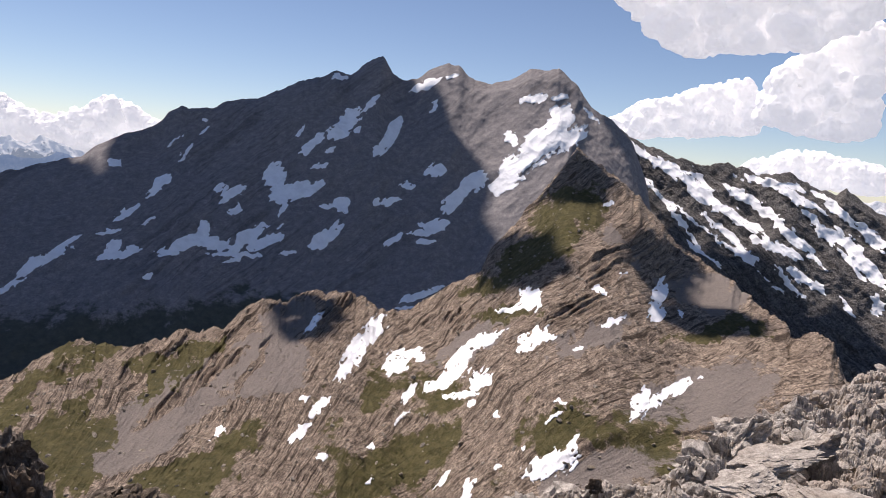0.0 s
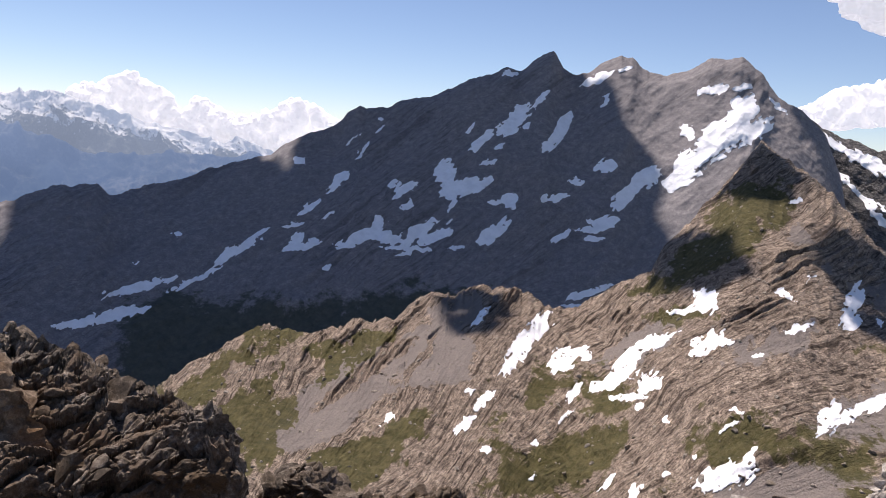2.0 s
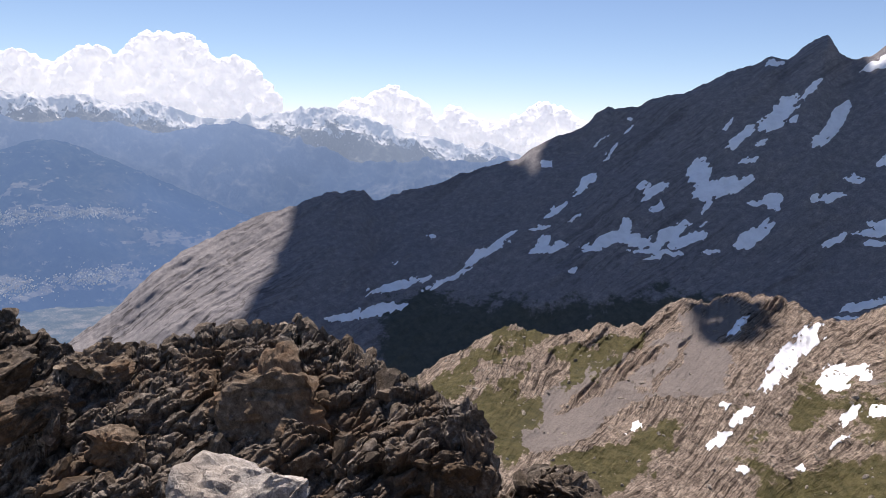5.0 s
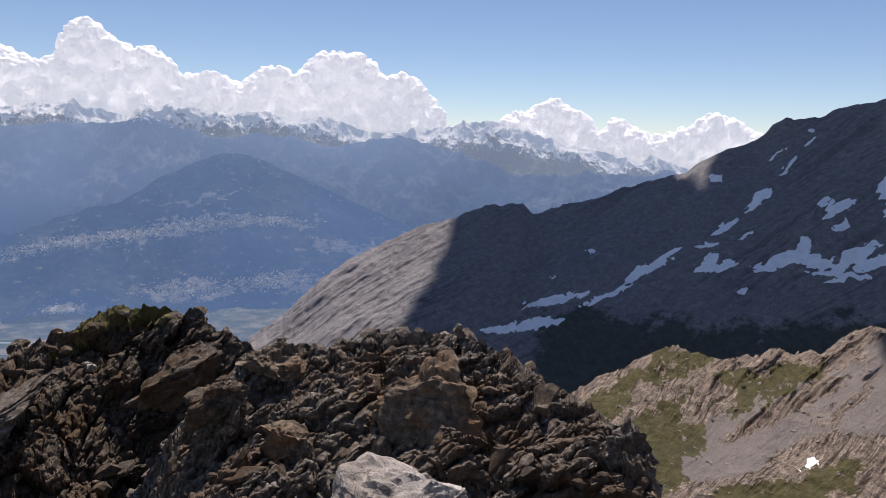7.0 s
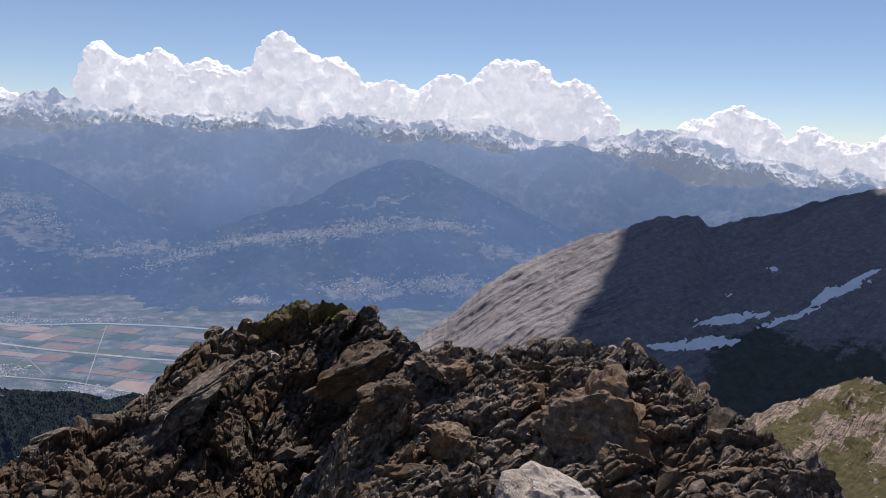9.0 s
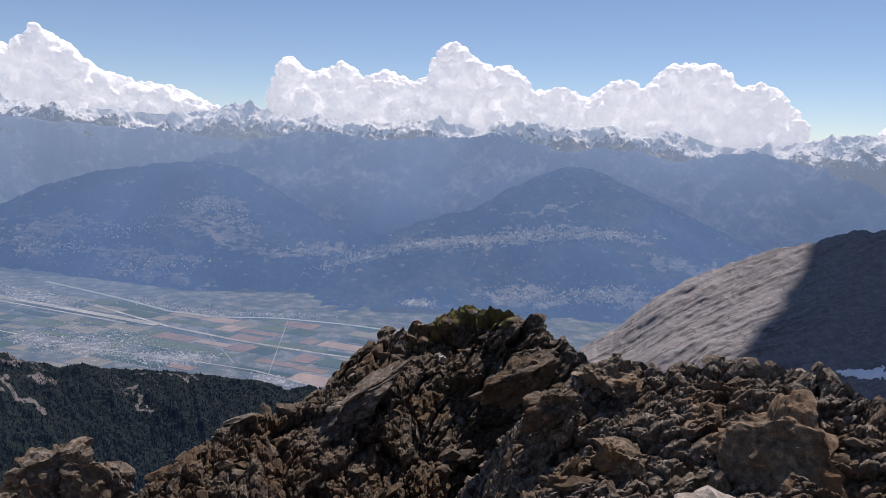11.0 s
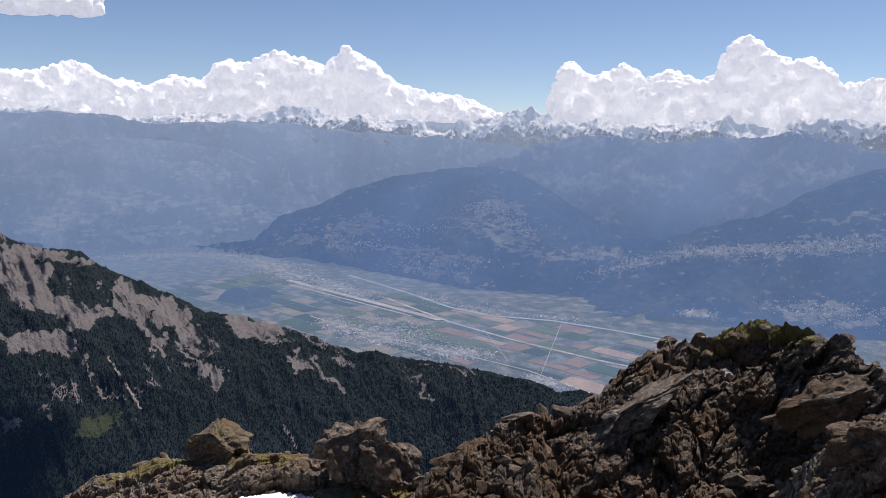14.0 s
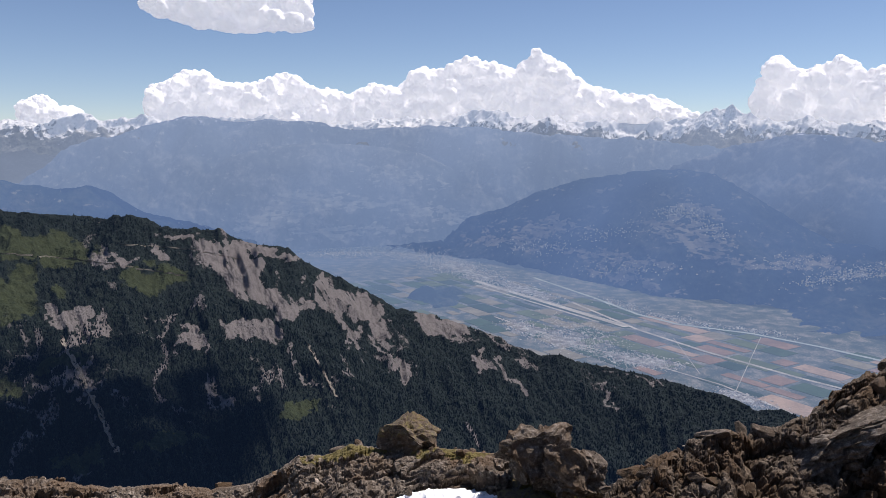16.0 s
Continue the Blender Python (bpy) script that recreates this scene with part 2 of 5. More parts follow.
def crag_material(name, dark, mid, light, stain, size=1.0, grit=0.5, loose=False):
    """Weathered limestone close by: pale grey with rusty stains, cracks and grain."""
    m, n, l, b = material(name)
    p = place(n)
    big = noise_tex(n, l, p, 0.5 / size, 5, 0.6)
    fine = noise_tex(n, l, p, 6.0 / size, 10, 0.75)
    grain = noise_tex(n, l, p, 40.0 / size, 6, 0.7)
    base = ramp(n, l, fine, [(0.36, dark), (0.52, mid), (0.66, light)])
    base = mixed(n, l, ramp(n, l, big, [(0.48, (0,)), (0.62, (0.75,))]), base, stain)
    base = mixed(n, l, grit, base, ramp(n, l, grain, [(0.36, (0.55, 0.54, 0.53)), (0.62, (1.35, 1.35, 1.35))]), "MULTIPLY")
    cover = n.new("ShaderNodeAttribute")
    cover.attribute_name = "cover"
    sep = n.new("ShaderNodeSeparateColor")
    l.new(cover.outputs["Color"], sep.inputs[0])
    f = maths(n, l, "ADD", sep.outputs[0], maths(n, l, "MULTIPLY", maths(n, l, "SUBTRACT", fine, 0.5), 1.5))
    base = mixed(n, l, ramp(n, l, f, [(0.45, (0,)), (0.62, (0.9,))]), base, mixed(n, l, grain, (0.085, 0.078, 0.022), (0.22, 0.17, 0.06)))
    f = maths(n, l, "ADD", sep.outputs[1], maths(n, l, "MULTIPLY", maths(n, l, "SUBTRACT", fine, 0.5), 0.9))
    base = mixed(n, l, ramp(n, l, f, [(0.45, (0,)), (0.7, (0.85,))]), base, (0.27, 0.14, 0.055))
    crack = n.new("ShaderNodeTexVoronoi")
    crack.feature = "DISTANCE_TO_EDGE"
    crack.inputs["Scale"].default_value = 2.6 / size
    bent = n.new("ShaderNodeVectorMath")
    bent.operation = "MULTIPLY_ADD"
    warp = node(n, "ShaderNodeTexNoise", Scale=2.2 / size, Detail=6.0)
    l.new(p, warp.inputs["Vector"])
    l.new(warp.outputs["Color"], bent.inputs[0])
    bent.inputs[1].default_value = (0.9, 0.9, 0.9)
    l.new(p, bent.inputs[2])
    l.new(bent.outputs[0], crack.inputs["Vector"])
    gap = ramp(n, l, crack.outputs["Distance"], [(0.0, (0.25,)), (0.03, (1.0,))])
    base = mixed(n, l, 0.35, base, gap, "MULTIPLY")
    if loose:
        stone = n.new("ShaderNodeNewGeometry").outputs["Random Per Island"]
        base = mixed(n, l, 1.0, base, ramp(n, l, stone, [(0.0, (0.6, 0.56, 0.52)), (0.5, (1, 0.98, 0.95)), (1.0, (1.5, 1.48, 1.45))]), "MULTIPLY")
    l.new(base, b.inputs["Base Color"])
    b.inputs["Roughness"].default_value = 0.9
    b.inputs["Specular IOR Level"].default_value = 0.25
    height = maths(n, l, "ADD", fine, maths(n, l, "MULTIPLY", grain, 0.3))
    height = maths(n, l, "ADD", height, maths(n, l, "MULTIPLY", gap, 0.25))
    bumped(n, l, b, height, 0.62, 0.12 * size)
    return m


def snow_material(name, colour=(0.93, 0.94, 0.96), size=20.0):
    m, n, l, b = material(name)
    p = place(n)
    soft = noise_tex(n, l, p, 1.0 / size, 6, 0.6)
    fine = noise_tex(n, l, p, 12.0 / size, 6, 0.7)
    base = ramp(n, l, soft, [(0.35, tuple(c * 0.9 for c in colour)), (0.55, colour)])
    l.new(base, b.inputs["Base Color"])
    b.inputs["Roughness"].default_value = 0.7
    bumped(n, l, b, maths(n, l, "ADD", soft, maths(n, l, "MULTIPLY", fine, 0.3)), 0.15, size * 0.15)
    return m


def cloud_material(name, glow):
    m, n, l, b = material(name)
    p = place(n)
    soft = noise_tex(n, l, p, 0.02, 8, 0.65)
    b.inputs["Base Color"].default_value = (0.95, 0.94, 0.93, 1)
    b.inputs["Roughness"].default_value = 1.0
    b.inputs["Specular IOR Level"].default_value = 0.0
    bumped(n, l, b, soft, 0.1, 30)
    thin = node(n, "ShaderNodeBsdfTranslucent", Color=(0.9, 0.89, 0.9, 1))
    mix = node(n, "ShaderNodeMixShader", Fac=0.24)
    l.new(b.outputs[0], mix.inputs[1])
    l.new(thin.outputs[0], mix.inputs[2])
    # even emission brightens the cloud in place of scattered sunlight
    shine = node(n, "ShaderNodeEmission", Color=(0.96, 0.975, 1.0, 1), Strength=glow)
    add = n.new("ShaderNodeAddShader")
    l.new(mix.outputs[0], add.inputs[0])
    l.new(shine.outputs[0], add.inputs[1])
    l.new(add.outputs[0], n["Material Output"].inputs["Surface"])
    return m


# ---------- meshes ----------
def mesh_object(name, verts, faces, mat, parent=None, smooth=True, cover=None):
    me = bpy.data.meshes.new(name)
    me.from_pydata(np.asarray(verts).tolist(), [], np.asarray(faces).tolist() if not isinstance(faces, list) else faces)
    me.materials.append(mat)
    if smooth:
        me.polygons.foreach_set("use_smooth", np.ones(len(me.polygons), dtype=bool))
    if cover is not None:
        a = me.attributes.new("cover", "FLOAT_COLOR", "POINT")
        a.data.foreach_set("color", np.concatenate([cover, np.ones((len(cover), 1))], 1).astype(np.float32).ravel())
    ob = new(name, me)
    if parent is not None:
        ob.parent = parent
    return ob


def grid_faces(nu, nv):
    i = np.arange(nu * nv).reshape(nu, nv)
    return np.stack([i[:-1, :-1], i[1:, :-1], i[1:, 1:], i[:-1, 1:]], -1).reshape(-1, 4)


def along(points, az):
    """A value along the compass, from a number or from (az, value) pairs."""
    if isinstance(points, (int, float)):
        return np.full(len(az), float(points))
    return np.interp(az, [p[0] for p in points], [p[1] for p in points])


def blobs(az, el, spots, warp=1.0):
    """How much each direction lies in one of the spots (az, el, half length, half width, rise in degrees): 1 inside, 0 well outside."""
    best = np.zeros(az.shape)
    q = np.stack([az, el, np.zeros(az.shape)], -1)
    az, el = az + 0.9 * warp * fbm(q * 0.8, 6, 71, 0.6), el + 0.6 * warp * fbm(q * 0.8 + 5.5, 6, 72, 0.6)
    for a, e, long, wide, rise in spots:
        c, s = math.cos(radians(rise)), math.sin(radians(rise))
        dx, dy = (az - a) * math.cos(radians(e)), el - e
        q = ((dx * c + dy * s) / long) ** 2 + ((dy * c - dx * s) / wide) ** 2
        best = np.maximum(best, np.clip(1.35 - 0.75 * q, 0, 1))
    return best


def bed_axes(heading, rise, dip=0.0):
    """The axes of tilted beds of rock: along the bed, into the hill, across the bed."""
    h, r = radians(heading), radians(rise)
    right, ahead, up = Vector((math.cos(h), -math.sin(h), 0)), Vector((math.sin(h), math.cos(h), 0)), Vector((0, 0, 1))
    across = (math.cos(r) * up - math.sin(r) * right + dip * ahead).normalized()
    run = (math.cos(r) * right + math.sin(r) * up)
    run = (run - across * run.dot(across)).normalized()
    return run, across.cross(run), across


def bedding(p, heading, rise, dip=0.0):
    return np.stack([p @ np.array(k) for k in bed_axes(heading, rise, dip)], -1)


def folded(rise, sway, seed):
    """Beds of rock as they crop out: how far along and across the beds each direction lies, in degrees. rise: their slope along the compass."""
    steps = np.arange(-170.0, 60.0, 0.5)
    lift = np.cumsum(np.tan(np.radians(along(rise, steps)))) * 0.5

    def fn(A, E):
        q = np.stack([A, E, np.zeros(A.shape)], -1)
        across = 0.75 * (E - np.interp(A, steps, lift)) + sway * fbm(q * 0.13, 3, seed, 0.45) + 0.06 * fbm(q * 1.4, 3, seed + 1, 0.5)
        return np.stack([0.66 * E + 0.75 * A, across, 0.15 * fbm(q * 0.9, 2, seed + 2)], -1)
    return fn


def mountain_relief(size, amount, heading, rise, beds, seed, bed_amount=0.3, cliffs=(), screes=(), pitch=None):
    """Gullies and buttresses, and broken beds that stand out (metres); beds stand out most in the cliffs, and scree lies smooth."""
    def fn(P, A, V, B):
        q = bedding(P, heading, rise)
        gully = ridged(q / np.array((size * 2.2, size * 2.2, size)), 7, seed, 0.55)
        s = B[..., 1] / pitch if pitch else q[..., 2] / beds + 0.5 * fbm(P / (size * 0.8), 4, seed + 3)
        s = s + 0.2 * fbm(P / (beds * 7.0), 3, seed + 4)
        step = s - np.floor(s)
        step = np.where(step < 0.3, step / 0.3, (1 - step) / 0.7)
        step = step * (0.35 + 0.65 * lattice(np.floor(s).astype(np.int64), 0, 0, seed))
        hard = np.clip(0.4 + 1.3 * fbm(P / (size * 1.3) + 7.7, 4, seed + 6), 0, 1)
        el = np.degrees(np.arctan2(P[..., 2] - EYE, np.hypot(P[..., 0], P[..., 1])))
        if len(cliffs):
            lumps = np.clip(0.7 + fbm(B * np.array((0.18, 2.0, 1.0)), 3, seed + 8), 0.35, 1.2) if pitch else 1.0
            hard = 0.1 * hard + 1.3 * blobs(A, el, cliffs, 0.5) * lumps
        calm = 1 - 0.5 * blobs(A, el, screes, 0.25) if len(screes) else 1.0
        return amount * (0.55 * gully * calm + 0.4 * fbm(P / (size * 3), 3, seed + 8)) + beds * bed_amount * step * hard
    return fn


def slope(name, crest, crest_dist, foot_el, foot_dist, mat, step=0.12, nv=120, relief=None, power=1.0, jag=0.1,
          seed=0, turf=(), bare=(), back=0.6, cover_fn=None, end_az=None, smooth=True, peak=5, folds=None):
    """A mountainside that rises from its foot to a crest line and falls away behind it. Directions are from the lookout."""
    a0, a1 = end_az or (crest[0][0], crest[-1][0])
    az = np.arange(a0, a1 + step * 0.5, step)
    nu = len(az)
    cel = along(crest, az)
    wide = max(3, int(3.0 / step)) | 1
    soft = np.convolve(np.pad(cel, wide // 2, mode="edge"), np.hanning(wide + 2)[1:-1] / np.hanning(wide + 2)[1:-1].sum(), "valid")
    cel = cel + jag * fbm(np.stack([az * 1.7, np.zeros(nu), np.full(nu, seed * 3.1)], -1), 5, seed, 0.6)
    cd, fe, fd = along(crest_dist, az), along(foot_el, az), along(foot_dist, az)
    v = np.linspace(0, 1, nv)
    zc, zf = cd * np.tan(np.radians(cel)), fd * np.tan(np.radians(fe))
    rho = fd[:, None] + (cd - fd)[:, None] * v[None]
    zs = cd * np.tan(np.radians(soft))
    z = zf[:, None] + (zs - zf)[:, None] * v[None] ** power + (zc - zs)[:, None] * v[None] ** peak
    A = np.repeat(az[:, None], nv, 1)
    V = np.repeat(v[None], nu, 0)
    S, C = np.sin(np.radians(A)), np.cos(np.radians(A))
    P = np.stack([rho * S, rho * C, z + EYE], -1)
    EL = np.degrees(np.arctan2(z, rho))
    B = folds(A, EL) if folds else P
    if relief:
        d = relief(P, A, V, B) * np.minimum(1, (1 - V) * 14 + 0.1)
        steep = np.arctan2(zc - zf, cd - fd)[:, None] * 0.75 + 0.35
        rho, z = rho - d * np.sin(steep), z + d * np.cos(steep)
        EL = np.degrees(np.arctan2(z, rho))
    # the far side
    nb = 7
    k = (np.arange(1, nb + 1) / nb)[None]
    high = np.maximum(zc - zf, 0.15 * cd)[:, None]
    rho = np.concatenate([rho, rho[:, -1:] + k * high * back * 1.5], 1)
    z = np.concatenate([z, z[:, -1:] - k ** 1.3 * high * back], 1)
    AA = np.repeat(np.radians(az)[:, None], nv + nb, 1)
    P = np.stack([rho * np.sin(AA), rho * np.cos(AA), z + EYE], -1).reshape(-1, 3)
    cov = np.zeros((nu, nv + nb, 3))
    cov[:, :nv, 0] = blobs(A, EL, turf) if len(turf) else 0
    cov[:, :nv, 1] = blobs(A, EL, bare) if len(bare) else 0
    if cover_fn:
        cov[:, :nv] = cover_fn(A, EL, V, cov[:, :nv], P.reshape(nu, nv + nb, 3)[:, :nv])
    ob = mesh_object(name, P, grid_faces(nu, nv + nb), mat, smooth=smooth, cover=cov.reshape(-1, 3))
    if folds:
        lay = np.concatenate([B, np.repeat(B[:, -1:], nb, 1)], 1).astype(np.float32)
        ob.data.attributes.new("beds", "FLOAT_VECTOR", "POINT").data.foreach_set("vector", lay.ravel())
    return ob


# ---------- ridge lines ----------
MAIN_LEFT = [(-59.7, -16.2), (-57.6, -14.73), (-55.5, -13.46), (-52.8, -10.9), (-51.1, -9.66), (-49.4, -8.75), (-47.6, -7.81), (-45.8, -7.03), (-44.7,
    -6.55), (-42.8, -6.01), (-41.3, -5.46), (-40.1, -4.86), (-39.1, -4.91), (-38.1, -4.68), (-37.3, -4.57), (-36.5, -5.46), (-34.1, -4.55), (-32.2,
    -4.18), (-30.0, -3.24), (-27.9, -2.51), (-25.6, -1.98), (-24.9, -1.31), (-23.7, -0.47), (-22.4, 0.03)]
MAIN_RIGHT = [(-21.1, 0.46), (-20.1, 1.55), (-19.3, 2.18), (-18.8, 1.99), (-17.2, 2.14), (-16.1, 2.82), (-14.7, 3.08), (-13.5, 3.31), (-12.4, 4.04),
    (-10.8, 4.76), (-9.6, 5.09), (-8.6, 5.59), (-7.5, 5.49), (-5.9, 6.78), (-5.2, 7.05), (-4.4, 5.82), (-3.5, 5.48), (-2.5, 5.74), (-1.5, 6.48), (-0.3,
    6.99), (0.5, 6.81), (1.8, 5.8), (3.0, 5.69), (4.5, 6.21), (5.8, 7.04), (6.7, 6.98), (7.9, 7.18), (9.3, 6.14), (10.5, 4.58), (12.2, 3.68), (13.8,
    2.15)]
MAIN = MAIN_LEFT + MAIN_RIGHT
SNOWY = [(12.2, 3.27), (13.3, 2.74), (15.0, 2.04), (16.9, 1.37), (17.6, 1.51), (18.7, 0.91), (20.0, 1.29), (21.3, 1.12), (22.5, 0.62), (24.6, 1.0),
    (26.5, 0.0), (27.6, -0.28), (28.1, 0.34), (28.7, -0.35), (30.6, -1.47)]
NEAR = [(-42.1, -23.71), (-35.9, -20.96), (-32.5, -18.59), (-30.2, -17.16), (-28.6, -16.18), (-26.9, -15.14), (-25.3, -14.55), (-23.3, -14.87),
    (-21.8, -15.21), (-19.9, -14.44), (-18.7, -13.8), (-17.1, -14.11), (-15.5, -13.47), (-13.9, -12.2), (-12.9, -11.46), (-11.5, -11.57), (-9.8, -10.98),
    (-7.7, -10.66), (-6.0, -10.77), (-4.4, -11.53), (-3.3, -11.88), (-1.5, -11.54), (0.5, -10.09), (3.4, -8.33), (4.1, -6.53), (5.7, -4.46), (7.2, -2.39),
    (8.7, -0.14), (9.8, 1.43), (11.1, 0.7), (13.3, -0.58), (15.1, -2.09), (16.4, -3.41), (17.8, -4.71), (19.9, -6.11), (21.9, -7.06), (24.0, -8.57),
    (25.6, -9.31), (26.1, -10.4), (27.6, -9.74), (28.7, -10.12), (29.5, -12.26), (32.3, -13.68)]
FOREST = [(-134.6, -4.49), (-132.6, -4.69), (-129.2, -5.11), (-125.6, -5.77), (-122.6, -6.58), (-119.0, -7.24), (-115.7, -7.85), (-114.5, -8.94),
    (-112.0, -10.07), (-109.9, -11.19), (-107.7, -12.51), (-105.1, -12.96), (-102.0, -14.02), (-99.8, -14.84), (-97.5, -15.84), (-94.5, -16.15), (-91.0,
    -16.59), (-88.1, -16.99), (-85.2, -17.54), (-82.4, -18.03), (-80.8, -18.81),  (-78.6, -18.95), (-78.1, -19.39), (-73.6, -20.25)]
HILL = [(-104.7, -6.5), (-101.1, -5.4), (-98.0, -4.51), (-95.2, -3.48), (-92.4, -2.68), (-89.5, -2.1), (-86.6, -1.92), (-84.5, -2.23), (-81.9, -3.46),
    (-79.3, -5.12), (-76.2, -6.77), (-74.0, -7.14)]
MASS = [(-87.0, -2.06), (-85.3, -1.18), (-83.2, -0.3), (-81.1, 0.17), (-78.6, 0.64), (-76.8, 0.4), (-76.4, 0.48), (-74.2, -0.01), (-71.4, 0.21),
    (-69.0, 0.39), (-66.6, 0.57), (-64.5, 1.06), (-62.4, 0.22), (-60.3, -0.33), (-57.7, -0.24), (-55.6, -0.46), (-53.4, -0.51), (-51.3, -0.85), (-48.8,
    -0.21), (-46.7, 0.04), (-44.6, -0.47), (-42.1, -1.11), (-40.1, -1.85), (-38.1, -2.56), (-35.0, -2.6), (-34.9, -2.58), (-31.4, -2.19), (-30.8, -2.19),
    (-28.6, -2.22), (-26.2, -2.09)]
DOME = [(-76.2, -8.33), (-72.3, -6.71), (-69.4, -5.85), (-66.5, -4.96), (-64.0, -3.42), (-61.9, -2.29), (-60.2, -1.56), (-58.5, -1.41), (-56.8, -1.9),
    (-54.2, -3.09), (-52.0, -4.07), (-49.8, -5.05), (-47.2, -6.2), (-44.6, -7.11)]
BACK = [(-131.8, -1.77), (-130.7, -0.46), (-129.3, 0.11), (-127.5, 0.38), (-125.6, 1.09), (-123.0, 1.78), (-121.1, 1.8), (-119.1, 1.54), (-116.7,
    1.63), (-113.8, 1.57), (-110.9, 0.95), (-107.6, 1.17), (-104.2, 1.17), (-101.2, 1.17), (-98.2, 0.74), (-94.9, 0.53), (-91.6, 0.32), (-88.7, 0.11),
    (-86.8, -0.09), (-84.8, -0.37)]
BACK2 = [(-125.2, -4.66), (-122.0, -2.72), (-120.0, -1.11), (-117.2, -0.38), (-113.9, 0.03), (-109.7, -0.22), (-105.4, -0.94), (-102.0, -2.43),
    (-99.0, -3.92), (-96.9, -4.54)]
LEFT = [(-134.4, -2.46), (-132.8, -2.87), (-131.2, -3.3), (-129.5, -3.16), (-127.7, -3.59), (-125.9, -4.84), (-124.1, -5.5)]
SNOW_W = [(-109.4, 1.39), (-107.8, 1.63), (-106.8, 1.86), (-104.4, 1.57), (-102.3, 1.84), (-100.1, 1.72), (-97.1, 1.43), (-94.0, 1.52), (-92.0, 1.58),
    (-90.3, 1.41), (-88.7, 1.37), (-86.2, 1.73), (-84.5, 1.77), (-83.2, 2.51), (-82.0, 1.62), (-80.3, 1.15), (-78.6, 1.27), (-76.4, 1.11), (-74.3, 1.27),
    (-71.8, 1.49), (-69.7, 1.65), (-67.7, 1.47), (-66.0, 0.89), (-64.4, 1.12)]
SNOW_E = [(-64.1, 0.91), (-61.6, 1.3), (-59.0, 0.85), (-56.5, 1.28), (-54.3, 0.73), (-52.2, 0.93), (-49.7, 0.47), (-47.2, 0.35), (-45.1, 0.43),
    (-43.1, 1.11), (-39.9, 1.22), (-37.5, 0.49), (-35.2, -0.02), (-32.2, -0.49), (-30.8, -0.81), (-28.3, -1.64), (-28.0, -1.24), (-25.8, -1.49), (-24.9,
    -1.73)]
F_RIGHT = [(6.4, -24.61), (8.1, -23.9), (11.6, -23.31), (13.6, -22.33), (15.8, -22.25), (18.2, -21.34), (19.6, -19.51), (21.0, -18.06), (22.7,
    -16.35), (23.9, -16.31), (24.9, -15.52), (26.6, -14.2), (28.3, -13.47), (29.5, -12.37), (31.0, -11.29), (31.9, -10.81)]
F_MID = [(-36.7, -27.16), (-31.4, -27.0), (-26.9, -26.65), (-24.7, -26.02), (-22.9, -24.37), (-20.7, -23.99), (-19.4, -25.2), (-17.8, -26.07), (-15.5,
    -26.4), (-12.8, -25.74), (-10.6, -25.18), (-8.4, -25.66), (-7.4, -25.99)]
F_TAN = [(-58.0, -15.87), (-53.8, -16.21), (-52.5, -15.61), (-50.3, -15.0), (-48.4, -14.56), (-46.8, -14.26), (-45.9, -14.4), (-43.2, -14.16), (-41.3,
    -14.31), (-39.7, -14.96), (-38.1, -15.62), (-36.4, -16.88), (-35.5, -17.8), (-33.0, -18.38), (-31.2, -19.21), (-29.4, -20.24), (-28.1, -19.81),
    (-27.3, -21.86), (-27.0, -27.5)]
F_KNOB = [(-90.5, -24.27), (-88.8, -22.98), (-87.0, -22.04), (-84.8, -20.67), (-83.4, -20.39), (-80.8, -19.97), (-78.5, -18.78), (-75.9, -16.61),
    (-74.2, -15.06), (-72.5, -14.14), (-69.5, -13.55), (-67.8, -12.4), (-65.3, -12.02), (-63.2, -12.48), (-61.2, -12.92), (-59.5, -14.18), (-57.9, -15.0),
    (-57.0, -15.89), (-55.6, -15.11), (-53.6, -15.81), (-52.8, -16.46)]
F_SADDLE = [(-135.9, -21.39), (-133.5, -21.79), (-131.4, -22.55), (-128.9, -23.26), (-125.0, -23.67), (-121.8, -24.4), (-118.8, -24.34), (-117.1,
    -23.8), (-115.3, -22.76), (-113.1, -22.9), (-111.4, -22.2), (-109.4, -22.48), (-107.8, -22.72), (-104.2, -22.57), (-101.9, -22.75), (-99.2, -23.1),
    (-97.9, -23.85), (-94.3, -24.06), (-90.3, -24.92)]

# ---------- where snow, turf and scree lie: az, el, half length, half width, rise ----------
SNOW_MAIN_A = [(8.3, 3.4, 1.3, 0.92, 65), (7.22, 1.64, 2.27, 1.18, 40), (9.26, 2.22, 1.22, 0.63, 50), (5.08, -0.44, 1.47, 0.94, 55), (4.76, -1.53,
    1.48, 0.64, 35), (4.87, 1.88, 0.64, 0.34, -55), (2.0, -1.98, 1.49, 0.64, 45), (0.82, -3.28, 0.94, 0.52, 55), (2.81, -1.4, 0.64, 0.43, 25), (6.27, 4.9,
    0.91, 0.37, 14), (8.13, 5.12, 0.82, 0.2, 4), (-1.81, 5.3, 1.34, 0.25, 29), (0.03, 6.07, 0.5, 0.16, 14), (-8.25, 5.3, 0.66, 0.2, 10), (-1.18, 3.78,
    0.58, 0.17, 69), (-4.27, 1.33, 1.6, 0.46, 64), (-5.24, 0.07, 0.42, 0.21, 64), (-7.69, 1.88, 1.47, 0.54, 52), (-5.91, 3.5, 0.84, 0.29, 54)]
